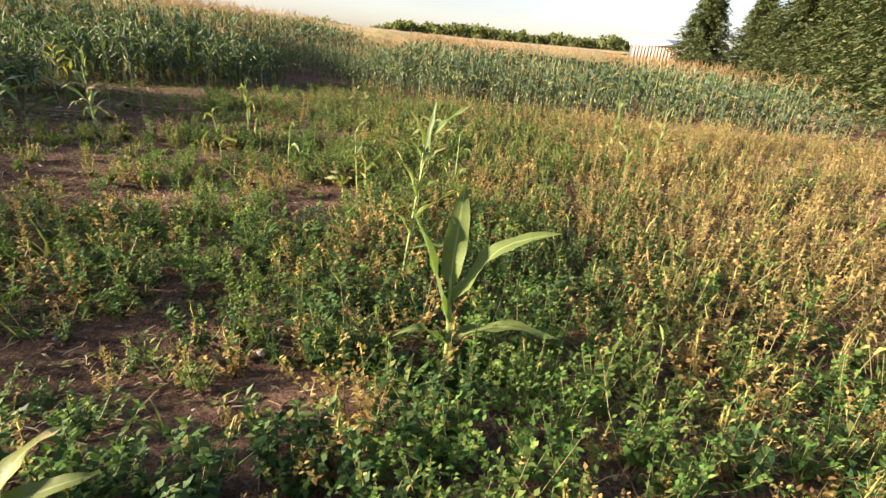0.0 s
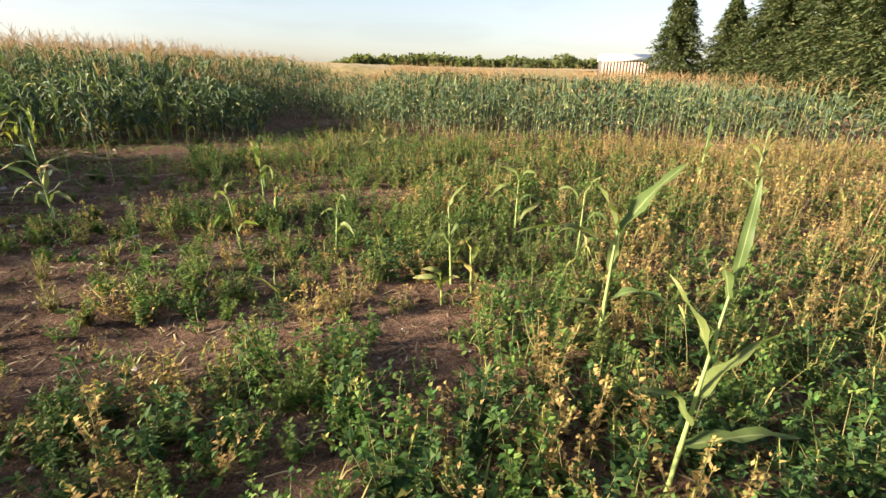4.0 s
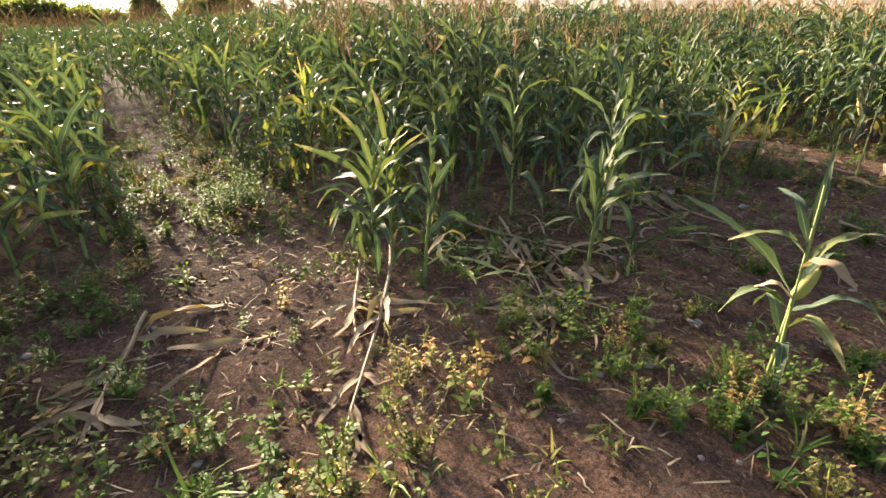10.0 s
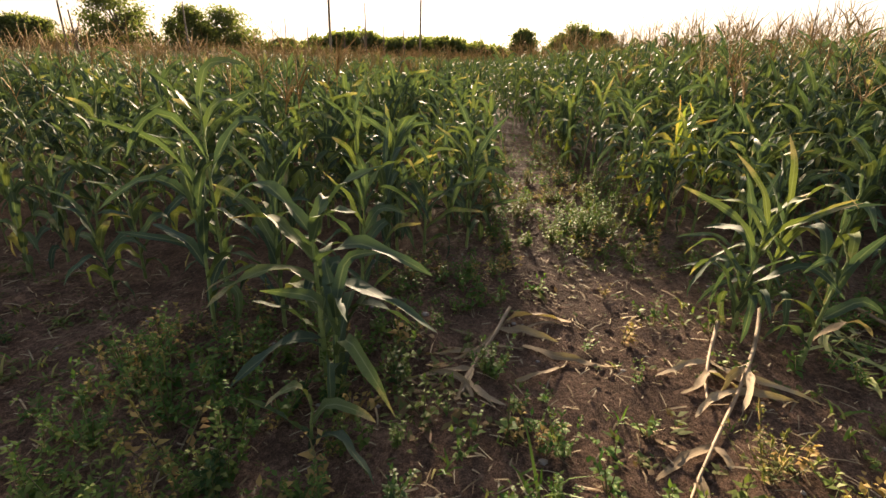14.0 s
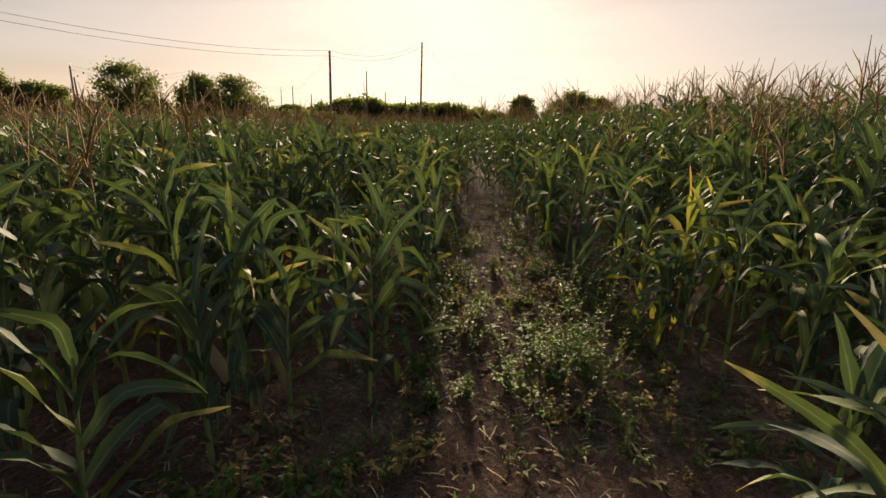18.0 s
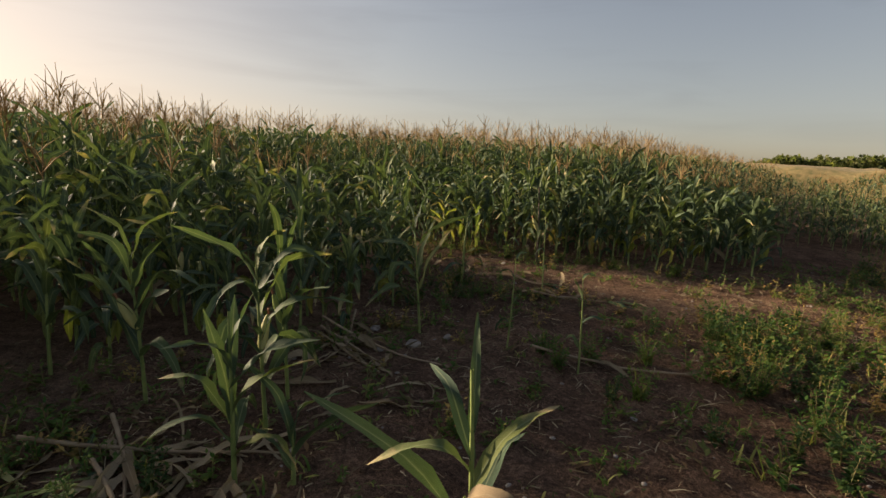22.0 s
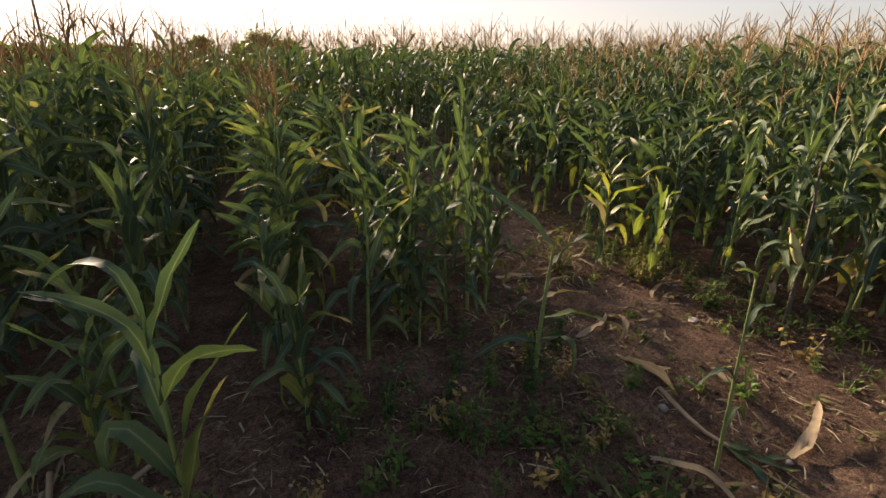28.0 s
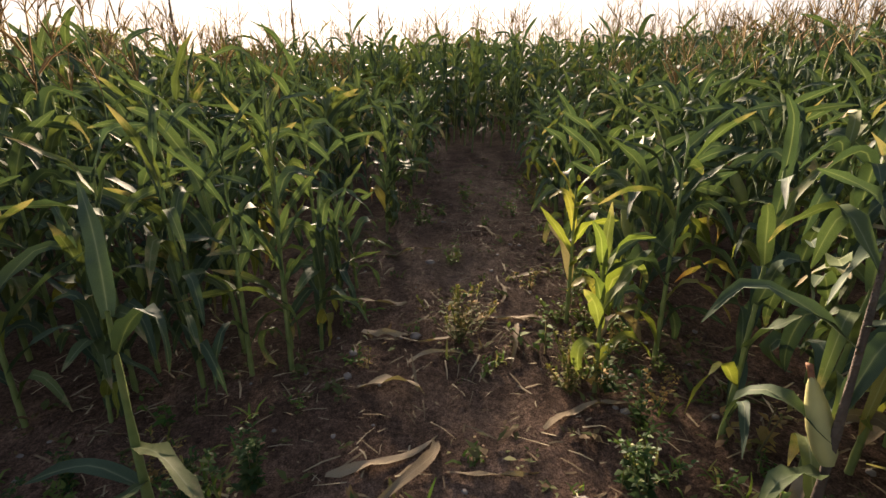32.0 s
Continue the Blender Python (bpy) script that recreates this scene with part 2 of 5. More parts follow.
WEED_PALE = leaf_material("weed_leaf_pale", [(0.0, (0.085, 0.11, 0.035)), (0.5, (0.13, 0.135, 0.045)), (0.8, (0.19, 0.16, 0.06)), (1.0, (0.24, 0.15, 0.07))], sheer=0.3, rough=0.7)
GRASS = leaf_material("grass_blade", [(0.0, (0.07, 0.14, 0.03)), (0.6, (0.14, 0.20, 0.05)), (1.0, (0.34, 0.29, 0.12))], sheer=0.35, rough=0.5)
SEED_HEAD = leaf_material("seed_head", [(0.0, (0.15, 0.18, 0.05)), (0.6, (0.26, 0.25, 0.08)), (1.0, (0.34, 0.25, 0.11))], sheer=0.3, rough=0.8)
STRAW = leaf_material("straw_litter", [(0.0, (0.16, 0.115, 0.07)), (0.5, (0.28, 0.215, 0.135)), (1.0, (0.42, 0.35, 0.235))], sheer=0.1, rough=0.85)
STONE = plain_material("stone", [(0.3, (0.19, 0.16, 0.135)), (0.7, (0.34, 0.30, 0.26))], 18.0, 0.85, 0.5)
BARK = plain_material("bark", [(0.3, (0.06, 0.045, 0.035)), (0.7, (0.16, 0.12, 0.09))], 9.0, 0.9, 0.8, dist=0.03)
NEEDLES = leaf_material("spruce_needles", [(0.0, (0.045, 0.065, 0.03)), (0.6, (0.075, 0.10, 0.04)), (1.0, (0.14, 0.14, 0.06))], sheer=0.25, rough=0.6)
TREE_LEAF = leaf_material("tree_leaves", [(0.0, (0.08, 0.10, 0.045)), (0.6, (0.11, 0.13, 0.055)), (1.0, (0.16, 0.16, 0.07))], sheer=0.6, rough=0.6)
POLE_WOOD = plain_material("pole_wood", [(0.3, (0.10, 0.08, 0.065)), (0.7, (0.20, 0.17, 0.14))], 8.0, 0.9, 0.5)
POST_WOOD = plain_material("post_wood", [(0.3, (0.14, 0.115, 0.09)), (0.7, (0.25, 0.21, 0.165))], 10.0, 0.9, 0.5)
WIRE = plain_material("wire", [(0.3, (0.05, 0.05, 0.05)), (0.7, (0.09, 0.09, 0.09))], 3.0, 0.5, 0.1)
WHITE_METAL = plain_material("white_painted_metal", [(0.3, (0.66, 0.65, 0.62)), (0.7, (0.80, 0.79, 0.76))], 1.2, 0.45, 0.1)
SLAT_WOOD = plain_material("weathered_boards", [(0.3, (0.30, 0.20, 0.15)), (0.7, (0.46, 0.34, 0.27))], 3.0, 0.85, 0.4)
DARK_GAP = plain_material("frame_and_gap_shade", [(0.3, (0.05, 0.04, 0.035)), (0.7, (0.10, 0.08, 0.07))], 3.0, 0.8, 0.2)


def soil_material():
    m, nt, b = material("field_soil")
    n1 = noise_tex(nt, 0.55, 5.0)
    n2 = noise_tex(nt, 5.0, 8.0, 0.7)
    n3 = noise_tex(nt, 38.0, 6.0, 0.7)
    big = ramp(nt, n1.outputs[0], [(0.3, (0.125, 0.079, 0.056)), (0.55, (0.190, 0.124, 0.088)), (0.75, (0.270, 0.188, 0.136))])
    mid = ramp(nt, n2.outputs[0], [(0.32, (0.20, 0.20, 0.20)), (0.5, (0.48, 0.47, 0.46)), (0.68, (0.82, 0.80, 0.78))])
    col = mix_color(nt, 0.8, big, mid, "OVERLAY")
    fine = ramp(nt, n3.outputs[0], [(0.36, (0.14, 0.14, 0.14)), (0.66, (0.86, 0.84, 0.82))])
    col = mix_color(nt, 0.6, col, fine, "OVERLAY")
    n6 = noise_tex(nt, 140.0, 3.0, 0.7)
    grain = ramp(nt, n6.outputs[0], [(0.38, (0.16, 0.16, 0.16)), (0.62, (0.86, 0.85, 0.84))])
    col = mix_color(nt, 0.55, col, grain, "OVERLAY")
    # far beyond the clearing the sheet is stubble and grass
    geo = nt.nodes.new("ShaderNodeNewGeometry")
    ln = nt.nodes.new("ShaderNodeVectorMath")
    ln.operation = "DISTANCE"
    nt.links.new(geo.outputs["Position"], ln.inputs[0])
    ln.inputs[1].default_value = (-6, 8, 0)
    mr = node(nt, "ShaderNodeMapRange", **{"From Min": 24.0, "From Max": 45.0})
    nt.links.new(ln.outputs["Value"], mr.inputs["Value"])
    n5 = noise_tex(nt, 0.03, 4.0)
    far = ramp(nt, n5.outputs[0], [(0.35, (0.09, 0.12, 0.035)), (0.55, (0.22, 0.17, 0.075)), (0.7, (0.27, 0.20, 0.10))])
    col = mix_color(nt, mr.outputs[0], col, far)
    nt.links.new(col, b.inputs["Base Color"])
    b.inputs["Roughness"].default_value = 0.95
    b.inputs["Specular IOR Level"].default_value = 0.03
    b.inputs["Diffuse Roughness"].default_value = 1.0
    bump = node(nt, "ShaderNodeBump", Strength=1.0, Distance=0.05)
    mxh = node(nt, "ShaderNodeMath")
    mxh.operation = "ADD"
    nt.links.new(n2.outputs[0], mxh.inputs[0])
    nt.links.new(n3.outputs[0], mxh.inputs[1])
    nt.links.new(mxh.outputs[0], bump.inputs["Height"])
    nt.links.new(bump.outputs[0], b.inputs["Normal"])
    return m


SOIL = soil_material()


# ---- the lie of the land ----
def smooth(a, b, v):
    t = np.clip((v - a) / (b - a), 0, 1)
    return t * t * (3 - 2 * t)


def ground_z(x, y):
    x, y = np.asarray(x, float), np.asarray(y, float)
    cx, cy = np.clip(x, -20, 8), np.clip(y, -6, 20)
    near = 0.056 - 0.0085 * cx + 0.0072 * cy - 0.0003 * cx * cx - 0.0005 * cx * cy + 0.0003 * cy * cy
    far = 0.017 * np.clip(y - 22, 0, 320) + 0.006 * np.clip(-x - 22, 0, 120)
    return near + far


class Noise2:
    """Cheap smooth value noise on a lattice."""

    def __init__(self, seed, cell):
        self.v = np.random.RandomState(seed).rand(128, 128)
        self.cell = cell

    def __call__(self, x, y):
        u, v = np.asarray(x, float) / self.cell, np.asarray(y, float) / self.cell
        i, j = np.floor(u).astype(int), np.floor(v).astype(int)
        fu, fv = u - i, v - j
        fu, fv = fu * fu * (3 - 2 * fu), fv * fv * (3 - 2 * fv)
        g = lambda a, b: self.v[a % 128, b % 128]
        return (g(i, j) * (1 - fu) + g(i + 1, j) * fu) * (1 - fv) + (g(i, j + 1) * (1 - fu) + g(i + 1, j + 1) * fu) * fv


ROUGH_A, ROUGH_B, ROUGH_C = Noise2(3, 1.3), Noise2(4, 0.34), Noise2(5, 0.13)

# solid dark infill behind the boards; its colour paints the shade in the gaps

def surface_z(x, y):
    """Ground with its clods."""
    x, y = np.asarray(x, float), np.asarray(y, float)
    w = 1 - smooth(22, 30, np.hypot(x + 6, y - 8))
    bumps = 0.05 * (ROUGH_A(x, y) - 0.5) + 0.04 * (ROUGH_B(x, y) - 0.5) + 0.035 * (ROUGH_C(x, y) - 0.5)
    return ground_z(x, y) + w * bumps


def quad_mesh(name, verts, quads, mat, attrs=None, shade=True):
    """A mesh from arrays of vertices and four-cornered faces."""
    verts, quads = np.asarray(verts, np.float32), np.asarray(quads, np.int32)
    me = bpy.data.meshes.new(name)
    me.vertices.add(len(verts))
    me.vertices.foreach_set("co", verts.ravel())
    me.loops.add(quads.size)
    me.loops.foreach_set("vertex_index", quads.ravel())
    me.polygons.add(len(quads))
    me.polygons.foreach_set("loop_start", np.arange(0, quads.size, 4, dtype=np.int32))
    for k, v in (attrs or {}).items():
        a = me.attributes.new(k, "FLOAT", "POINT")
        a.data.foreach_set("value", np.asarray(v, np.float32).ravel())
    me.update(calc_edges=True)
    if shade:
        me.polygons.foreach_set("use_smooth", np.ones(len(quads), bool))
    me.materials.append(mat)
    return me


def ground():
    def lines(a, b, step, lo, hi):
        mid = np.arange(a, b + 1e-6, step)
        out = np.geomspace(step * 2, hi - b, 46)
        low = np.geomspace(step * 2, a - lo, 46)
        return np.r_[a - low[::-1], mid, b + out]

    xs, ys = lines(-19, 8, 0.115, -3000, 3000), lines(-4, 20, 0.105, -3000, 3000)
    gx, gy = np.meshgrid(xs, ys, indexing="ij")
    z = surface_z(gx, gy)
    n, m = gx.shape
    idx = np.arange(n * m).reshape(n, m)
    q = np.stack([idx[:-1, :-1], idx[1:, :-1], idx[1:, 1:], idx[:-1, 1:]], -1).reshape(-1, 4)
    ob = new("ground", quad_mesh("ground", np.stack([gx, gy, z], -1).reshape(-1, 3), q, SOIL))
    return tagged(ob, "bare reddish brown field soil, dry and cloddy", "ground", kind="structure")


ground()


# ---- shapes for plants, as arrays of quads ----
def join(pieces):
    """Several (verts, quads, rib, along) into one."""
    off, vs, qs, rs, als = 0, [], [], [], []
    for v, q, r, a in pieces:
        vs.append(v)
        qs.append(np.asarray(q) + off)
        rs.append(r)
        als.append(a)
        off += len(v)
    return np.concatenate(vs), np.concatenate(qs), np.concatenate(rs), np.concatenate(als)


def tube(points, radii, sides=6):
    points, k = np.asarray(points, float), len(points)
    d = np.gradient(points, axis=0)
    d /= np.linalg.norm(d, axis=1, keepdims=True) + 1e-9
    ref = np.where(np.abs(d[:, 2:3]) > 0.9, [[1.0, 0, 0]], [[0, 0, 1.0]])
    a = np.cross(d, ref)
    a /= np.linalg.norm(a, axis=1, keepdims=True)
    b = np.cross(d, a)
    th = np.arange(sides) * 2 * np.pi / sides
    ring = a[:, None] * np.cos(th)[None, :, None] + b[:, None] * np.sin(th)[None, :, None]
    v = (points[:, None] + ring * np.asarray(radii, float)[:, None, None]).reshape(-1, 3)
    i = np.arange(k - 1)[:, None] * sides
    j = np.arange(sides)[None]
    j2 = (j + 1) % sides
    q = np.stack([i + j, i + j2, i + sides + j2, i + sides + j], -1).reshape(-1, 4)
    return v, q, np.zeros(len(v)), np.repeat(np.linspace(0, 1, k), sides)


def blade(rng, base, az, rise, length, width, drop, segs=8, wave=0.42, twist=0.3, across=3, curl=0.0, pinch=0.45):
    """A strap leaf that leaves its base at an angle and bends over under its weight."""
    s = np.linspace(0, 1, segs + 1)
    kink = rng.uniform(0.3, 0.65)
    el = rise - drop * (0.42 * s ** 1.4 + 0.58 * smooth(kink - 0.08, kink + 0.08, s))
    az_s = az + curl * s
    step = length / segs
    mid = (el[:-1] + el[1:]) / 2
    am = (az_s[:-1] + az_s[1:]) / 2
    d = np.stack([np.cos(mid) * np.cos(am), np.cos(mid) * np.sin(am), np.sin(mid)], -1) * step
    p = np.concatenate([[np.zeros(3)], np.cumsum(d, 0)]) + base
    side = np.stack([-np.sin(az_s), np.cos(az_s), 0 * s], -1)
    fwd = np.stack([np.cos(el) * np.cos(az_s), np.cos(el) * np.sin(az_s), np.sin(el)], -1)
    up = np.cross(fwd, side)
    tw = twist * s * rng.uniform(-1, 1) * 2
    sd = side * np.cos(tw)[:, None] + up * np.sin(tw)[:, None]
    un = np.cross(fwd, sd)
    w = width / 2 * (pinch + (1 - pinch) * np.sqrt(np.clip(s / 0.3, 0, 1))) * np.clip(1 - s ** 2.6, 0, 1) ** 0.8 + 0.0015
    ph1, ph2 = rng.uniform(0, 6.28, 2)
    r1 = wave * w * np.sin(s * rng.uniform(11, 18) + ph1)
    r2 = wave * w * np.sin(s * rng.uniform(11, 18) + ph2)
    fold = 0.35 * w
    if across == 3:
        v = np.stack([p - sd * w[:, None] + un * (fold + r1)[:, None], p, p + sd * w[:, None] + un * (fold + r2)[:, None]], 1)
        rib = np.tile([0.0, 1.0, 0.0], segs + 1)
    else:
        v = np.stack([p - sd * w[:, None], p + sd * w[:, None]], 1)
        rib = np.full((segs + 1) * 2, 0.2)
    n = v.shape[1]
    i = np.arange(segs)[:, None] * n
    j = np.arange(n - 1)[None]
    q = np.stack([i + j, i + j + 1, i + n + j + 1, i + n + j], -1).reshape(-1, 4)
    return v.reshape(-1, 3), q, rib, np.repeat(s, n)


def tassel_shape(rng, top, size, branches=7, sides=3, thick=1.0):
    out = []
    lean = rng.uniform(-0.08, 0.08, 2)
    tip = top + np.array([lean[0], lean[1], size])
    out.append(tube([top, (top + tip) / 2, tip], np.array([0.006, 0.006, 0.003]) * thick, sides))
    for k in range(branches):
        a = rng.uniform(0, 6.28)
        h = rng.uniform(0.05, 0.45) * size
        b0 = top + (tip - top) * h / size
        ln = size * rng.uniform(0.45, 0.75)
        sp = rng.uniform(0.35, 0.8)
        m_ = b0 + ln * 0.5 * np.array([np.cos(a) * sp, np.sin(a) * sp, 0.9])
        e = b0 + ln * np.array([np.cos(a) * sp * 1.2, np.sin(a) * sp * 1.2, 0.85 if rng.rand() > 0.3 else 0.55])
        if thick > 1:
            out.append(tube([b0, e], np.array([0.005, 0.004]) * thick, sides))
        else:
            out.append(tube([b0, m_, e], np.array([0.0045, 0.006, 0.002]) * thick, sides))
    return join(out)


def ear_shape(rng, base, az, length, sides=8):
    d = np.array([np.cos(az) * 0.42, np.sin(az) * 0.42, 0.9])
    d /= np.linalg.norm(d)
    s = np.array([0, 0.15, 0.4, 0.7, 0.9, 1.0])
    r = np.array([0.014, 0.026, 0.03, 0.024, 0.014, 0.006]) * length / 0.2
    return tube(base + d * (s * length)[:, None], r, sides), base + d * length, d


def corn_parts(rng, height=1.9, leaves=10, stalk_r=0.012, ears=1, custom=None, thick=1.0, tassel=True, leaf_len=0.72, width=0.09, segs=9, first=0.12, spread=1.0, upright=0.0, tsize=0.30, across=3, sides=6):
    """One maize plant: the parts as lists of arrays, foot at the origin."""
    az0 = rng.uniform(0, 6.28)
    bend = rng.uniform(-0.05, 0.05, 2) * height
    def at(z):
        f = z / height
        return np.array([bend[0] * f * f, bend[1] * f * f, z])
    n = max(2 * leaves, 9) if sides > 4 else 3
    zs = np.linspace(-0.03, height, n)
    rad = stalk_r * (1.15 - 0.75 * zs / height)
    if sides > 4:
        rad = rad * np.where(np.arange(n) % 2 == 0, 1.12, 0.95)
    parts = {"stalk": [tube([at(z) for z in zs], rad, sides)], "leaf": [], "tassel": [], "ear": [], "silk": []}
    for k in range(leaves):
        f = first + ((0.86 if tassel else 0.97) - first) * (k + rng.uniform(-0.2, 0.2)) / max(leaves - 1, 1)
        f = min(max(f, 0.04), 0.98)
        az = az0 + (k % 2) * np.pi + rng.uniform(-0.6, 0.6)
        shape = 0.62 + 0.38 * np.sin(np.pi * min(1, 0.2 + 0.75 * f))
        ln = leaf_len * shape * rng.uniform(0.85, 1.12)
        rise = rng.uniform(0.75, 1.2) + 0.3 * f * f + upright
        drop = spread * (rng.uniform(0.3, 1.0) if rng.rand() < 0.12 + 0.35 * f else rng.uniform(1.3, 2.9)) * (1.3 - 0.55 * f)
        parts["leaf"].append(blade(rng, at(f * height), az, min(rise, 1.5), ln, width * shape * rng.uniform(0.85, 1.1), drop, segs, across=across, curl=rng.uniform(-0.5, 0.5), twist=0.9))
    for z, a, up, ln, w, dr in custom or ():
        parts["leaf"].append(blade(rng, at(z), radians(a), radians(up), ln, w, radians(dr), segs, curl=rng.uniform(-0.2, 0.2), twist=0.35))
    if tassel:
        parts["tassel"].append(tassel_shape(rng, at(height), tsize * rng.uniform(0.8, 1.2), 7 if sides > 4 else 5 if sides > 3 else 3, 3, thick))
    for k in range(ears):
        f = rng.uniform(0.38, 0.52)
        e, tip, d = ear_shape(rng, at(f * height), az0 + (k % 2) * np.pi + 0.4, rng.uniform(0.18, 0.23), 8 if sides > 4 else 4)
        parts["ear"].append(e)
        parts["silk"].append(tube([tip - d * 0.01, tip + d * 0.03, tip + d * 0.05 + [0, 0, -0.02]], [0.008, 0.011, 0.003], 4))
    return parts


def scatter(shape, places, yaws, scales, leans=None):
    """Copies of a joined shape at many places, as one set of arrays."""
    v, q, r, a = shape
    places = np.asarray(places, float)
    n = len(places)
    c, s = np.cos(yaws), np.sin(yaws)
    sc = np.asarray(scales, float)
    x = (v[None, :, 0] * c[:, None] - v[None, :, 1] * s[:, None]) * sc[:, None]
    y = (v[None, :, 0] * s[:, None] + v[None, :, 1] * c[:, None]) * sc[:, None]
    z = v[None, :, 2] * sc[:, None]
    if leans is not None:
        x = x + leans[:, :1] * z
        y = y + leans[:, 1:] * z
    w = np.stack([x + places[:, :1], y + places[:, 1:2], z + places[:, 2:3]], -1).reshape(-1, 3)
    qq = (q[None] + (np.arange(n) * len(v))[:, None, None]).reshape(-1, 4)
    return w, qq, np.tile(r, n), np.tile(a, n)


def stuff(name, shape, mat, label, category):
    v, q, r, a = shape
    ob = new(name, quad_mesh(name, v, q, mat, {"rib": r, "along": a}))
    return tagged(ob, label, category, kind="stuff")


def part(name, shape, mat, parent, label=""):
    v, q, r, a = shape
    ob = new(name, quad_mesh(name, v, q, mat, {"rib": r, "along": a}))
    ob.parent = parent
    return tagged(ob, label)


def holder(name, x, y, label, category, group="", yaw=0.0, dz=0.0, tilt=(0.0, 0.0), scale=1.0):
    ob = new(name)
    ob.empty_display_size = 0.1
    ob.matrix_world = Matrix.Translation((x, y, float(surface_z(x, y)) + dz)) @ Euler((tilt[0], tilt[1], yaw)).to_matrix().to_4x4() @ Matrix.Scale(scale, 4)
    return tagged(ob, label, category, group)


# ---- plan of the field: which ground carries maize ----
def lerp_table(v, table):
    t = np.array(table, float)
    return np.interp(v, t[:, 0], t[:, 1])


def depth_in_field(x, y):
    """How far inside the standing maize a place lies (negative outside), in metres."""
    x, y = np.asarray(x, float), np.asarray(y, float)
    # block between the two paths, and the one south of the first path: both run west from a ragged front
    front_mid = lerp_table(y, [(5.0, -9.8), (5.7, -8.4), (6.2, -7.7), (7.0, -7.6), (8.0, -7.2), (9.3, -6.95), (9.8, -7.2), (10.3, -7.7), (11.2, -8.1)])
    path_n = 5.7 - 0.28 * np.clip(-8.4 - x, 0, 4)
    mid = np.minimum.reduce([front_mid - x, np.where(x < -14.5, 9.0, y - path_n), np.where(x < -21.0, 9.0, 11.2 - y)])
    front_s = lerp_table(y, [(-6, -5.6), (1.0, -5.9), (2.6, -5.95), (3.4, -6.2), (3.8, -6.9), (4.1, -7.5), (4.5, -8.0)])
    path_s = 4.32 - 0.12 * np.clip(-8.0 - x, 0, 6)
    south = np.minimum.reduce([front_s - x, np.where(x < -14.5, 9.0, path_s - y), y + 14, x + 34])
    # north-west block, with its south edge on the second path
    edge_n = lerp_table(x, [(-18, 12.5), (-9.2, 12.58), (-7.5, 12.9), (-6.2, 13.3), (-5.1, 13.6), (-4.6, 14.1)])
    north = np.minimum(y - edge_n, -4.55 - x)
    # block towards the spruces, behind the weeds
    edge_e = lerp_table(x, [(-2.9, 16.4), (-1.2, 14.9), (1.2, 14.5), (3.4, 14.0), (6.2, 13.6), (8.9, 13.1), (11.0, 12.1), (12.5, 12.0)])
    east = np.minimum.reduce([y - edge_e, x + 2.9, 11.8 + 0.3 * (y - 12) - x])
    back = np.minimum.reduce([y - 17.6, x + 4.7, -2.7 - x])
    return np.maximum.reduce([mid, south, north, east, back])


def field_places():
    """Sown places: rows run west to east, 0.76 m apart."""
    rng = np.random.RandomState(11)
    out = []
    for k in range(-16, 70):
        y0 = 0.55 + 0.76 * k
        step = 0.19
        xs = np.arange(-46, 26, step)
        xs = xs + rng.uniform(-0.05, 0.05, len(xs))
        ys = y0 + rng.uniform(-0.05, 0.05, len(xs)) * (1 + 5 * (xs < -12.5) * (y0 < 16))
        out.append(np.stack([xs, ys], -1))
    p = np.concatenate(out)
    d = depth_in_field(p[:, 0], p[:, 1])
    keep = d > 0
    # ragged front: some gaps near the edge
    keep &= ~((d < 1.6) & (rng.rand(len(p)) < np.where(p[:, 1] > 12.0, 0.18, 0.42) - 0.25 * d) & (p[:, 0] < -4.6))
    keep &= ~((d < 0.8) & (rng.rand(len(p)) < 0.2))
    return p[keep], d[keep]


PLACES, DEPTH = field_places()
CLEARING = np.array([(-5.5, 5.0), (-4.0, 7.0), (-4.8, 9.4), (-6.8, 11.8), (-9.3, 11.8), (-8.5, 5.0), (-11, 5.0), (-1, 8)], float)
GAP = np.min(np.hypot(PLACES[:, None, 0] - CLEARING[None, :, 0], PLACES[:, None, 1] - CLEARING[None, :, 1]), 1)


def height_at(d, x, y, rng):
    """Maize is shorter at the edges, south of the first path and towards the spruces."""
    north = 0.77 + 0.22 * smooth(1.0, 5.0, d) + 0.12 * smooth(-13, -22, x)
    mid = 0.80 + 0.20 * smooth(1.0, 5.0, d) + 0.05 * smooth(-13, -20, x)
    block = np.where((y < 4.6) & (x < -5), 0.72 + 0.1 * smooth(2.2, 3.8, y), np.where(x > -2.8, 0.76, np.where((y > 11.9) | (x < -21), north, mid)))
    block = np.where((x < -13.0) & (y < 7.0), np.minimum(block, 0.9), block)
    edge = np.where((x > -9.5) & (x < -5) & (y < 11.3), 0.82, 1.15)
    return (edge + (1.9 - edge) * smooth(0.0, 2.4, d)) * block * rng.uniform(0.88, 1.08, np.shape(d))


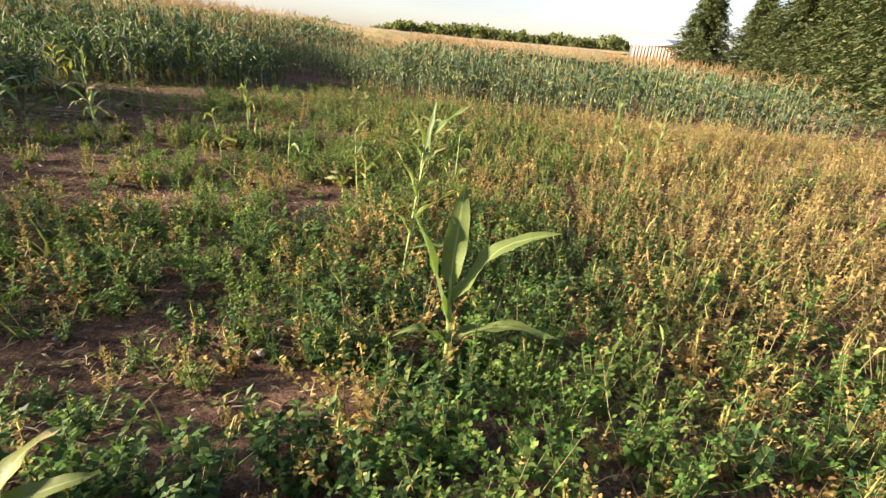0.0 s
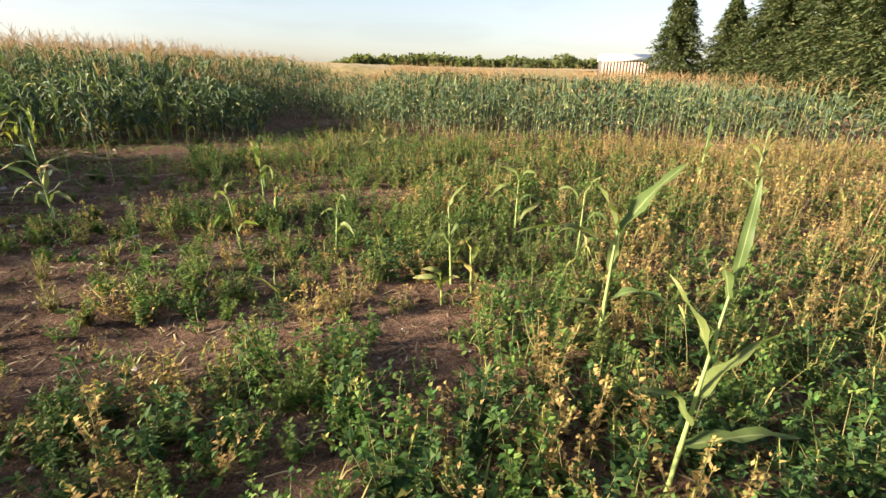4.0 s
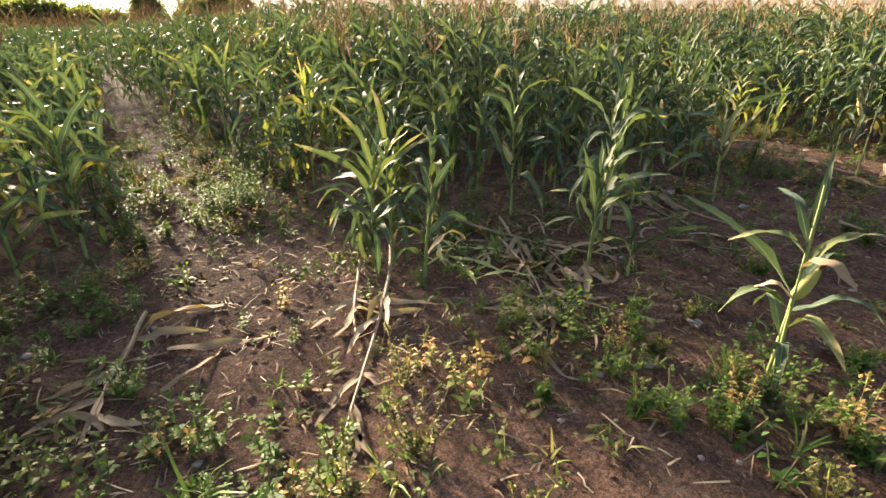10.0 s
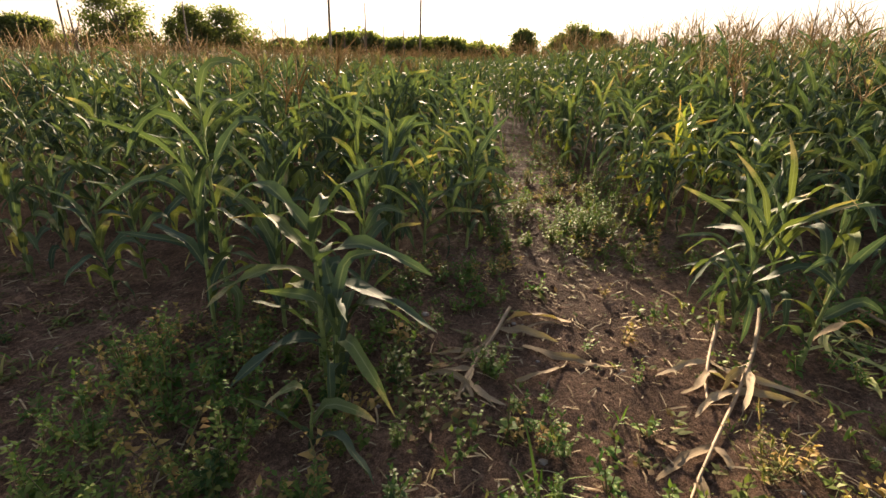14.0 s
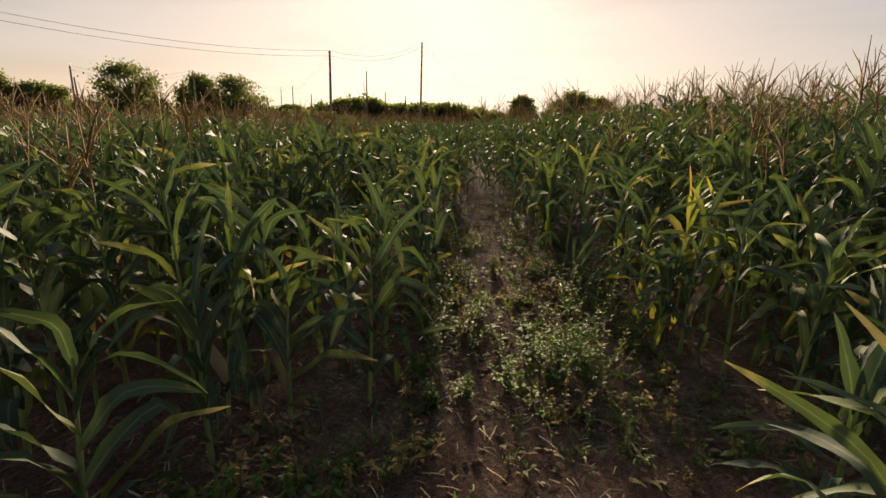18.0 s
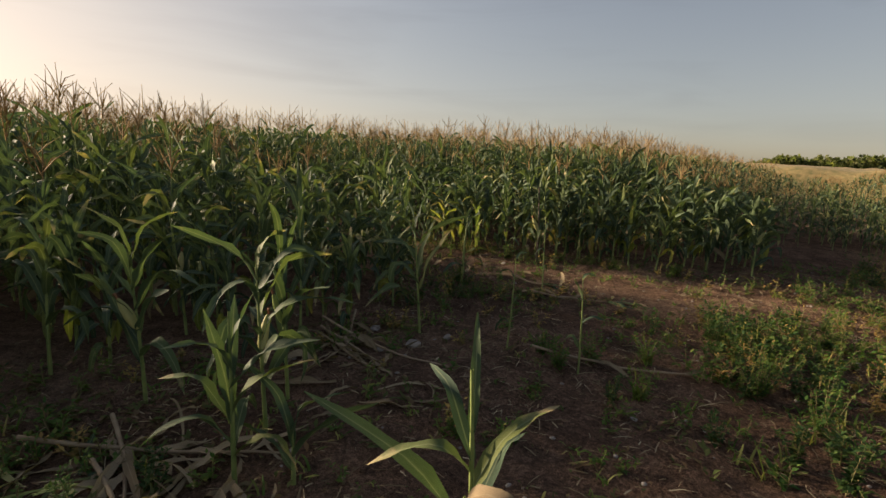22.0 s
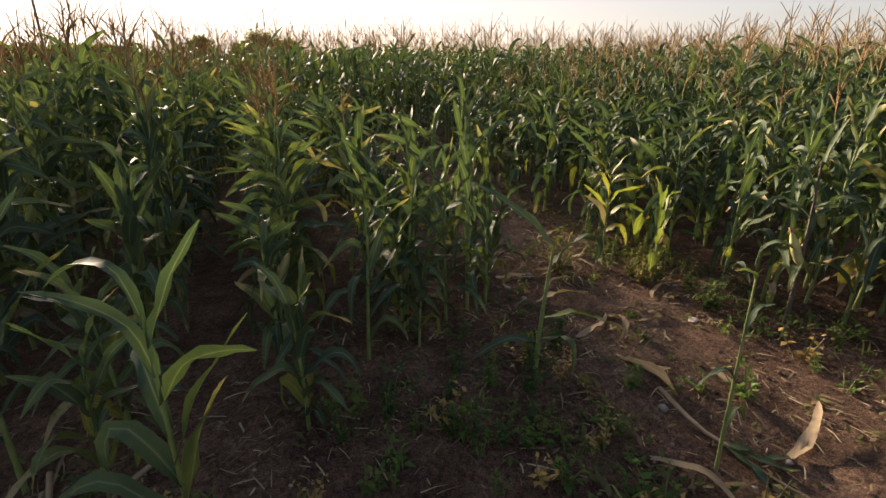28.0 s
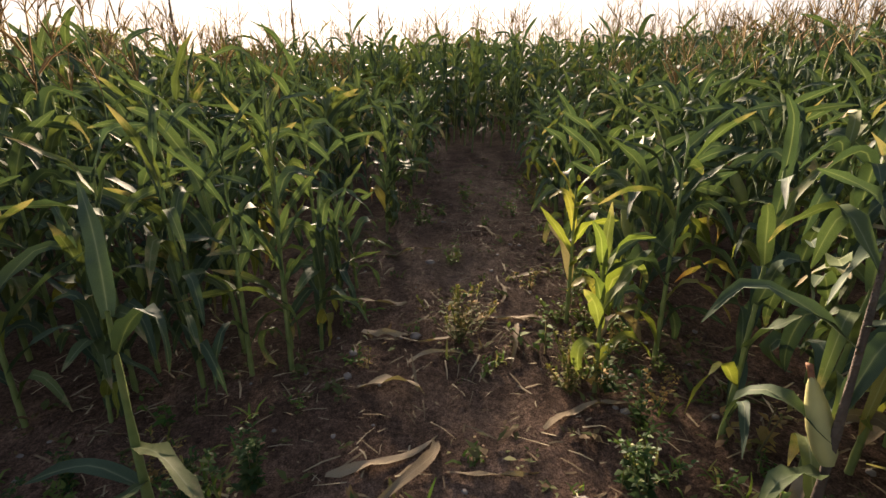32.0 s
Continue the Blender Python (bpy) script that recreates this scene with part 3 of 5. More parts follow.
# ---- maize plants of the edge, each a thing with its parts ----
def corn_plant(rng, x, y, label, mats=None, yaw=None, group="maize at the field edge", tilt=(0, 0), **spec):
    mats = mats or {}
    ob = holder("corn_plant", x, y, label, "corn plant", group, rng.uniform(0, 6.28) if yaw is None else yaw, tilt=tilt)
    p = corn_parts(rng, **spec)
    part("stalk", join(p["stalk"]), mats.get("stalk", CORN_STALK), ob)
    for k, l in enumerate(p["leaf"]):
        mat = mats.get("leaf", CORN_LEAF)
        if k < mats.get("dry_low", 1) and rng.rand() < 0.4:
            mat = CORN_DRY if rng.rand() < 0.5 else CORN_YELLOW
        part("leaf", l, mat, ob, "withered leaf" if mat is CORN_DRY else "yellowing leaf" if mat is CORN_YELLOW else "")
    for t in p["tassel"]:
        part("tassel", t, TASSEL, ob)
    for e, s in zip(p["ear"], p["silk"]):
        ear = part("ear", e, HUSK, ob)
        part("silk", s, mats.get("silk", SILK), ear)
    return ob


def field_edge():
    rng = np.random.RandomState(21)
    kinds = []
    for k in range(16):
        h = 0.85 + 0.075 * k
        kinds.append(corn_plant(rng, -12.0 - 0.9 * k, 40.0, "green maize plant with tassel at the edge of the field", height=h,
                                leaves=12 + k % 3, ears=k % 2, leaf_len=0.48 + 0.012 * k, width=0.074, segs=11, tsize=0.36, tassel=k > 4, mats={"dry_low": 2}))
    near = np.where((GAP < 4.6) & (DEPTH < 1.5))[0]
    near = near[np.argsort(GAP[near] + DEPTH[near])][:290]
    made = set(int(i) for i in near)
    want = height_at(DEPTH[near], PLACES[near, 0], PLACES[near, 1], rng)
    for i, h in zip(near, want):
        k = int(np.clip(round((h - 0.85) / 0.075 + rng.uniform(-2, 2)), 0, 15))
        x, y = PLACES[i]
        m = Matrix.Translation((x, y, float(surface_z(x, y)))) @ Euler((rng.uniform(-0.07, 0.07), rng.uniform(-0.07, 0.07), rng.uniform(0, 6.28))).to_matrix().to_4x4() @ Matrix.Scale(h / (0.85 + 0.075 * k), 4)
        copy_thing(kinds[k], m)
    for ob in kinds:
        for o in (*ob.children_recursive, ob):
            bpy.data.objects.remove(o)
    return made


EDGE = field_edge()


# ---- the standing field behind, joined ----
def field_mass():
    rng = np.random.RandomState(31)
    rest = np.array([i for i in range(len(PLACES)) if i not in EDGE])
    d, g = DEPTH[rest], GAP[rest]
    levels = [
        (rest[(g < 9.0) & (d < 4.5)], dict(leaves=13, segs=6, sides=4, across=3, width=0.082), 10),
        (rest[((g >= 9.0) | (d >= 4.5)) & (g < 15) & (rng.rand(len(rest)) < 0.55)], dict(leaves=10, segs=5, sides=3, across=2, width=0.085, thick=1.1), 8),
        (rest[(g >= 15) & (g < 27) & (rng.rand(len(rest)) < 0.38)], dict(leaves=6, segs=4, sides=3, across=2, width=0.12, first=0.4, thick=1.25), 6),
        (rest[(g >= 27) & (rng.rand(len(rest)) < 0.17)], dict(leaves=5, segs=3, sides=3, across=2, width=0.15, first=0.5, thick=1.8), 5),
    ]
    sets = {"stalk": [], "leaf": [], "tassel": [], "ear": []}
    for idx, spec, kinds in levels:
        which = rng.randint(0, kinds, len(idx))
        for k in range(kinds):
            mine = idx[which == k]
            if not len(mine):
                continue
            p = corn_parts(rng, height=1.85, leaf_len=0.60, ears=1 if spec["across"] == 3 else 0, tsize=0.42, **spec)
            xy = PLACES[mine]
            pos = np.c_[xy, surface_z(xy[:, 0], xy[:, 1])]
            yaw = rng.uniform(0, 6.28, len(mine))
            sc = height_at(DEPTH[mine], xy[:, 0], xy[:, 1], rng) / 1.85
            lean = rng.uniform(-0.06, 0.06, (len(mine), 2))
            for name in sets:
                some = rng.rand(len(mine)) < (0.85 if name == "tassel" else 1.1)
                if p[name] and some.any():
                    sets[name].append(scatter(join(p[name]), pos[some], yaw[some], sc[some], lean[some]))
    label = "dense green maize standing in rows, with tan tassels"
    stuff("corn_leaves", join(sets["leaf"]), CORN_LEAF, label, "corn field")
    stuff("corn_stalks", join(sets["stalk"]), CORN_STALK, "green stalks of the standing maize", "corn field")
    stuff("corn_tassels", join(sets["tassel"]), TASSEL, "tan tassels above the standing maize", "corn field")
    stuff("corn_ears", join(sets["ear"]), HUSK, "husked ears on the standing maize", "corn field")


field_mass()


# ---- maize that stands alone in the clearing ----
def volunteer(seed, x, y, height, leaves, label="young green maize plant standing alone among weeds", **kw):
    rng = np.random.RandomState(seed)
    spec = dict(height=height, leaves=leaves, ears=0, tassel=False, leaf_len=0.42, width=0.06, first=0.25, stalk_r=0.011)
    mats = {"leaf": YOUNG_LEAF if x > -5 else CORN_LEAF, "dry_low": 0}
    mats.update(kw.pop("mats", {}))
    tilt = kw.pop("tilt", (rng.uniform(-0.06, 0.06), rng.uniform(-0.06, 0.06)))
    yaw = kw.pop("yaw", None)
    spec.update(kw)
    return corn_plant(rng, x, y, label, mats, yaw, "lone maize plants in the clearing", tilt, **spec)


volunteer(101, 0.05, 2.44, 0.62, 0, "young maize plant with broad pale green leaves among weeds", yaw=0.0, stalk_r=0.019, tilt=(0.0, 0.0), custom=[
    (0.58, 65, 82, 0.52, 0.125, 8), (0.44, 8, 60, 0.72, 0.10, 50), (0.30, 174, 74, 0.72, 0.10, 8), (0.25, -6, 24, 0.60, 0.085, 38), (0.20, 200, 45, 0.36, 0.06, 70), (0.12, 120, 40, 0.4, 0.06, 90)])
volunteer(102, -0.25, 3.58, 1.0, 0, "tall thin young maize plant among weeds", yaw=0.0, stalk_r=0.010, tilt=(-0.03, 0.1), custom=[
    (0.98, 60, 85, 0.36, 0.04, 4), (0.66, 165, 62, 0.36, 0.06, 15), (0.48, 12, 48, 0.42, 0.07, 15), (0.26, -2, 14, 0.52, 0.075, 20), (0.36, 190, 60, 0.34, 0.06, 60), (0.9, 200, 60, 0.24, 0.04, 40)])
volunteer(103, -0.17, 4.5, 0.84, 0, "young maize plant with a long drooping leaf among weeds", yaw=0.0, stalk_r=0.013, tilt=(0.0, 0.0), custom=[
    (0.74, 184, 26, 0.60, 0.07, 40), (0.80, 12, 50, 0.56, 0.085, 18), (0.82, 150, 68, 0.32, 0.08, 20), (0.40, -20, 40, 0.36, 0.06, 60), (0.3, 160, 50, 0.3, 0.05, 60), (0.6, 60, 60, 0.3, 0.06, 70)])
volunteer(104, -1.34, 1.24, 0.22, 0, "young maize plant with broad pale green leaves among weeds", yaw=0.0, custom=[
    (0.20, 15, 48, 0.34, 0.08, 45), (0.22, 65, 62, 0.34, 0.08, 60), (0.18, 335, 32, 0.34, 0.075, 50), (0.18, 130, 55, 0.32, 0.07, 70), (0.16, 215, 45, 0.34, 0.07, 60), (0.14, 280, 40, 0.3, 0.07, 70)])
volunteer(105, -4.74, 7.29, 0.92, 0, "maize plant with an ear and long wavy torn leaves", yaw=0.0, ears=1, stalk_r=0.011, tilt=(0.0, 0.0), mats={"leaf": CORN_LEAF}, custom=[
    (0.42, 205, 50, 0.66, 0.055, 34), (0.56, 85, 42, 0.50, 0.045, 52), (0.48, 100, 22, 0.52, 0.045, 42), (0.62, 215, 44, 0.34, 0.04, 80), (0.36, 250, 40, 0.42, 0.05, 95), (0.34, 30, 45, 0.40, 0.05, 95), (0.22, 150, 50, 0.40, 0.05, 115),
    (0.74, 120, 66, 0.34, 0.03, 12), (0.14, 300, 55, 0.38, 0.05, 115), (0.66, 160, 55, 0.36, 0.04, 60), (0.26, 340, 55, 0.4, 0.05, 100)])
volunteer(159, -4.69, 7.23, 0.62, 0, "withered maize shoot with a dry tan leaf", yaw=0.0, stalk_r=0.008, mats={"leaf": CORN_DRY}, custom=[(0.60, 5, 45, 0.24, 0.055, 95), (0.45, 200, 40, 0.24, 0.03, 100)])
volunteer(160, -5.98, 7.28, 0.80, 0, "maize plant with broad upright leaves standing over husk litter", yaw=0.0, stalk_r=0.012, tilt=(0.0, 0.0), mats={"leaf": CORN_LEAF}, custom=[
    (0.30, 185, 80, 0.52, 0.07, 18), (0.34, 60, 64, 0.46, 0.06, 60), (0.46, 35, 52, 0.48, 0.055, 45), (0.20, 245, 55, 0.46, 0.055, 95), (0.28, 215, 64, 0.44, 0.06, 80), (0.54, 280, 66, 0.40, 0.05, 60), (0.60, 75, 78, 0.30, 0.04, 15), (0.14, 30, 45, 0.42, 0.05, 120), (0.18, 130, 50, 0.44, 0.05, 110), (0.50, 140, 70, 0.40, 0.05, 40)])
volunteer(162, -6.56, 5.96, 0.70, 15, "bushy maize plant with long arching leaves at the path", leaf_len=0.58, width=0.05, first=0.1, segs=11)
volunteer(163, -6.30, 6.22, 0.62, 9, "small maize plant with a dry hanging leaf beside husk litter", leaf_len=0.42, width=0.05, first=0.15, mats={"dry_low": 3})
volunteer(164, -6.62, 6.12, 0.82, 12, "bushy maize plant with long arching leaves at the path", leaf_len=0.52, width=0.05, first=0.12, segs=11)
volunteer(106, -2.7, 6.49, 0.62, 5, leaf_len=0.3, width=0.045)
volunteer(107, -2.74, 7.64, 0.85, 6, leaf_len=0.42)
volunteer(108, -2.6, 7.5, 0.30, 3, "small maize sprout with a red silk", leaf_len=0.25, ears=1, mats={"dry_low": 0, "silk": RED_SILK})
volunteer(109, -0.06, 6.88, 0.6, 6, leaf_len=0.42)
volunteer(110, -1.44, 11.34, 0.6, 6, leaf_len=0.5)
volunteer(111, 3.08, 8.68, 1.0, 8, leaf_len=0.5)
volunteer(112, 3.85, 8.50, 0.9, 7, leaf_len=0.5)
volunteer(113, 2.82, 7.15, 0.5, 4, leaf_len=0.3)
volunteer(114, -1.85, 6.40, 0.5, 4, leaf_len=0.28, width=0.035)
volunteer(115, -0.88, 5.69, 0.65, 5, leaf_len=0.36, width=0.045)
volunteer(116, -0.99, 5.36, 0.2, 4, leaf_len=0.26)
volunteer(117, -0.75, 5.49, 0.35, 4, leaf_len=0.26, mats={"leaf": CORN_YELLOW})
volunteer(118, 0.25, 5.97, 0.7, 5, leaf_len=0.36, width=0.04)

EDGE_LABEL = "green maize plant at the ragged edge of the field"
volunteer(130, -7.12, 6.14, 0.62, 0, "green maize plant with broad upright leaves at the field edge", yaw=0.0, stalk_r=0.013, custom=[
    (0.40, 200, 78, 0.46, 0.065, 20), (0.46, 70, 70, 0.44, 0.06, 30), (0.50, 130, 76, 0.42, 0.06, 16), (0.34, 255, 66, 0.40, 0.055, 50), (0.30, 275, 30, 0.50, 0.055, 50), (0.22, 320, 40, 0.46, 0.055, 90), (0.20, 30, 45, 0.44, 0.05, 90), (0.16, 100, 40, 0.44, 0.05, 110), (0.12, 240, 30, 0.44, 0.05, 70)])
volunteer(131, -6.87, 6.48, 0.85, 6, EDGE_LABEL, width=0.062, leaf_len=0.5)
volunteer(132, -7.05, 7.35, 0.9, 11, EDGE_LABEL, width=0.062, leaf_len=0.6, ears=1)
volunteer(133, -6.24, 7.61, 0.9, 11, EDGE_LABEL, width=0.062, leaf_len=0.62, ears=1, mats={"dry_low": 1})
volunteer(134, -5.80, 7.46, 0.25, 4, EDGE_LABEL, width=0.062, leaf_len=0.5)
volunteer(135, -9.25, 6.12, 0.8, 11, "yellowing maize plant leaning over the path", leaf_len=0.7, mats={"leaf": CORN_YELLOW, "dry_low": 2})
volunteer(136, -8.95, 6.25, 0.7, 8, "yellowing maize plant leaning over the path", leaf_len=0.66, mats={"leaf": CORN_YELLOW, "dry_low": 2})
volunteer(137, -5.6, 3.82, 0.80, 0, "bushy green maize plant with long arching leaves", yaw=0.0, stalk_r=0.015, custom=[
    (0.78, 265, 55, 0.52, 0.075, 95), (0.78, 95, 60, 0.48, 0.075, 40), (0.75, 180, 60, 0.36, 0.06, 95), (0.75, 60, 62, 0.40, 0.075, 60), (0.65, 250, 40, 0.60, 0.075, 55), (0.65, 82, 34, 0.62, 0.08, 60),
    (0.55, 285, 30, 0.62, 0.075, 75), (0.52, 72, 18, 0.66, 0.08, 45), (0.39, 235, 28, 0.50, 0.07, 80), (0.36, 110, 20, 0.55, 0.075, 70), (0.26, 320, 20, 0.5, 0.08, 55), (0.21, 280, 25, 0.42, 0.06, 90), (0.18, 60, 30, 0.4, 0.06, 100)])
volunteer(156, -5.75, 3.72, 0.55, 8, "bushy green maize plant with long arching leaves", leaf_len=0.5, width=0.07, first=0.2)
volunteer(157, -5.5, 3.92, 0.5, 9, "bushy green maize plant with long arching leaves", leaf_len=0.55, width=0.075, first=0.15)
for k, (x, y, h) in enumerate(((-6.05, 3.35, 0.95), (-6.37, 3.72, 0.9), (-6.95, 3.72, 0.85), (-7.35, 3.66, 1.0), (-7.60, 4.20, 0.95), (-8.15, 4.10, 1.05), (-8.75, 4.20, 1.1), (-5.95, 2.95, 1.05), (-9.25, 4.15, 1.1))):
    volunteer(170 + k, x, y, 0.86 * h, 12, EDGE_LABEL, leaf_len=0.54, width=0.06, first=0.12)
for k, (x, y, h) in enumerate(((-8.83, 5.78, 0.85), (-8.35, 6.18, 0.9), (-7.95, 6.38, 0.85), (-7.65, 6.46, 0.8), (-9.3, 5.62, 1.0), (-9.8, 5.42, 1.05), (-10.4, 5.3, 1.1), (-8.6, 6.0, 0.9), (-8.95, 3.86, 0.9), (-8.45, 4.02, 0.85), (-7.84, 4.0, 0.8), (-7.3, 3.9, 0.75), (-9.5, 3.95, 0.95), (-10.1, 3.85, 1.0))):
    volunteer(300 + k, x, y, h, 11, "green maize plant leaning over the narrow path", leaf_len=0.50, width=0.052, first=0.1, mats={"dry_low": 3})
volunteer(161, -7.33, 3.35, 1.15, 7, "tall thin maize plant with long narrow leaves", leaf_len=0.52, width=0.05, first=0.2, stalk_r=0.010)
volunteer(138, -5.15, 3.95, 0.25, 4, EDGE_LABEL, width=0.062, leaf_len=0.4)
volunteer(139, -6.19, 2.90, 1.3, 10, EDGE_LABEL, width=0.062, leaf_len=0.7)
volunteer(140, -7.91, 8.00, 1.0, 8, EDGE_LABEL, width=0.062, leaf_len=0.6, ears=1)
volunteer(141, -6.47, 7.91, 0.95, 10, EDGE_LABEL, width=0.062, leaf_len=0.55, ears=1)
volunteer(142, -7.81, 7.10, 0.9, 8, EDGE_LABEL, width=0.062, leaf_len=0.55)
volunteer(143, -7.27, 8.60, 1.1, 9, EDGE_LABEL, width=0.062, leaf_len=0.6)
volunteer(144, -6.61, 9.33, 1.0, 9, EDGE_LABEL, width=0.062, leaf_len=0.6)
volunteer(145, -5.87, 9.53, 0.75, 4, "thin broken maize stalk", leaf_len=0.2, width=0.03, stalk_r=0.007)
volunteer(146, -5.26, 9.48, 0.7, 4, "thin broken maize stalk", leaf_len=0.2, width=0.03, stalk_r=0.007)
volunteer(147, -7.30, 10.95, 0.80, 0, "broken maize stalk with hanging leaves", yaw=0.0, stalk_r=0.015, tilt=(0.0, 0.0), custom=[
    (0.78, 215, 38, 0.55, 0.055, 16), (0.66, 70, 60, 0.46, 0.05, 170), (0.36, 60, 24, 0.46, 0.055, 45), (0.20, 265, 30, 0.42, 0.05, 60), (0.22, 20, 40, 0.42, 0.045, 140)])
volunteer(148, -6.44, 11.35, 0.9, 4, "thin broken maize stalk", leaf_len=0.22, width=0.03, stalk_r=0.008)
volunteer(149, -8.35, 10.75, 1.3, 10, EDGE_LABEL, width=0.062, leaf_len=0.5)
for k, (x, y, h) in enumerate(((-8.05, 10.69, 1.2), (-8.14, 10.88, 1.3), (-8.0, 10.40, 1.15), (-8.2, 11.05, 1.35), (-7.75, 10.1, 1.05), (-8.3, 10.55, 1.4), (-8.39, 10.98, 1.5), (-8.79, 11.02, 1.55))):
    volunteer(185 + k, x, y, 0.88 * h, 12, EDGE_LABEL, leaf_len=0.46, width=0.052, first=0.12)
volunteer(151, -8.72, 12.44, 0.78, 9, "yellowing maize plant beside the path", leaf_len=0.38, width=0.05, mats={"leaf": CORN_YELLOW, "dry_low": 3})
volunteer(152, -8.10, 12.46, 0.64, 9, "yellowing maize plant beside the path", leaf_len=0.38, width=0.055, mats={"leaf": YOUNG_LEAF, "dry_low": 4})
volunteer(153, -7.22, 12.77, 1.08, 0, "maize plant with a withered dark stalk and long grey green leaves", yaw=0.0, stalk_r=0.013, tilt=(0.0, 0.0), ears=1, mats={"stalk": BARK, "dry_low": 0}, custom=[
    (0.80, 40, 34, 0.46, 0.05, 70), (0.92, 190, 50, 0.40, 0.045, 110), (0.74, 250, 40, 0.42, 0.045, 110), (0.50, 225, 30, 0.38, 0.05, 120), (1.04, 80, 78, 0.34, 0.03, 20), (0.40, 300, 30, 0.36, 0.05, 130), (0.3, 160, 40, 0.36, 0.05, 130), (0.6, 120, 60, 0.4, 0.05, 90)])
volunteer(154, -7.12, 13.20, 0.80, 8, EDGE_LABEL, width=0.045, leaf_len=0.42)
volunteer(155, -6.85, 13.40, 0.85, 7, EDGE_LABEL, width=0.045, leaf_len=0.42)
for k, (x, y, h) in enumerate(((-7.55, 12.98, 1.1), (-7.8, 12.86, 1.05), (-7.42, 13.25, 1.25), (-7.65, 13.22, 1.3), (-7.25, 13.55, 1.2), (-6.95, 13.75, 1.2), (-8.3, 12.78, 1.0))):
    volunteer(330 + k, x, y, h, 13, EDGE_LABEL, width=0.052, leaf_len=0.46, first=0.08, mats={"dry_low": 4})


# ---- weeds ----
def small_leaf(base, d, up, length, width):
    side = np.cross(d, up)
    side /= np.linalg.norm(side) + 1e-9
    nrm = np.cross(side, d)
    w = width / 2
    v = np.array([base, base + d * length * 0.42 - side * w + nrm * w * 0.5, base + d * length - nrm * w * 0.3, base + d * length * 0.42 + side * w + nrm * w * 0.5])
    return v, np.array([[0, 3, 2, 1]]), np.zeros(4), np.array([0, 0.5, 1, 0.5])


def leaf_cloud(base, d, up, length, width):
    """Many small folded leaves at once: arrays of places, ways, lengths and widths."""
    side = np.cross(d, up)
    side /= np.linalg.norm(side, axis=1, keepdims=True) + 1e-9
    nrm = np.cross(side, d)
    ln, w = np.asarray(length)[:, None], np.asarray(width)[:, None]
    v = np.stack([base, base + d * ln * 0.42 - side * w / 2 + nrm * w * 0.2, base + d * ln - nrm * w * 0.12, base + d * ln * 0.42 + side * w / 2 + nrm * w * 0.2], 1)
    n = len(base)
    q = np.array([[0, 3, 2, 1]]) + 4 * np.arange(n)[:, None]
    return v.reshape(-1, 3), q, np.zeros(4 * n), np.tile([0, 0.5, 1, 0.5], n)


def weed_parts(rng, height, branches, leaves, leaf_len, leaf_w, heads=0.1, spread=0.5, light=False):
    p = {"stem": [], "leaf": [], "head": [], "branch": []}
    for b in range(branches):
        first = len(p["leaf"]), len(p["head"])
        a = rng.uniform(0, 6.28)
        out = rng.uniform(0.1, 1.0) * spread if b else rng.uniform(0, 0.15)
        h = height * (rng.uniform(0.55, 1.0) if b else 1.0)
        e = np.array([np.cos(a) * out * h, np.sin(a) * out * h, h])
        mid = e * [0.6, 0.6, 0.45]
        pts = np.array([[0, 0, -0.02], mid, e])
        if light:
            pts = pts[[0, 2]]
        p["stem"].append(tube(pts, [0.003, 0.0022, 0.0012][:len(pts)], 3))
        for k in range(leaves):
            s = rng.uniform(0.12, 1.0)
            pos = (mid * 2 * s if s < 0.5 else mid + (e - mid) * (2 * s - 1))
            la = rng.uniform(0, 6.28)
            le = rng.uniform(-0.3, 0.8)
            d = np.array([np.cos(la) * np.cos(le), np.sin(la) * np.cos(le), np.sin(le)])
            f = rng.uniform(0.6, 1.15) * (1.15 - 0.5 * s)
            p["leaf"].append(small_leaf(pos, d, np.array([0, 0, 1.0]), leaf_len * f, leaf_w * f))
        for k in range(3 if light else 6):
            la = rng.uniform(0, 6.28)
            d = np.array([np.cos(la) * 0.75, np.sin(la) * 0.75, rng.uniform(0.2, 0.9)])
            p["leaf"].append(small_leaf(e + rng.normal(0, 0.012, 3), d, np.array([0, 0, 1.0]), leaf_len * rng.uniform(0.35, 0.7), leaf_w * rng.uniform(0.4, 0.7)))
        if rng.rand() < heads:
            d = (e - mid) / np.linalg.norm(e - mid)
            ln = rng.uniform(0.03, 0.08)
            p["head"].append(tube([e - d * 0.02, e + d * ln * 0.4, e + d * ln], [0.003, 0.006, 0.0015], 3))
            for k in range(6):
                la = rng.uniform(0, 6.28)
                dd = np.array([np.cos(la) * 0.7, np.sin(la) * 0.7, 0.7])
                p["head"].append(small_leaf(e + d * ln * rng.uniform(0, 0.9), dd, np.array([0, 0, 1.0]), 0.024, 0.012))
        p["branch"].append((p["stem"][-1], p["leaf"][first[0]:], p["head"][first[1]:]))
    return p


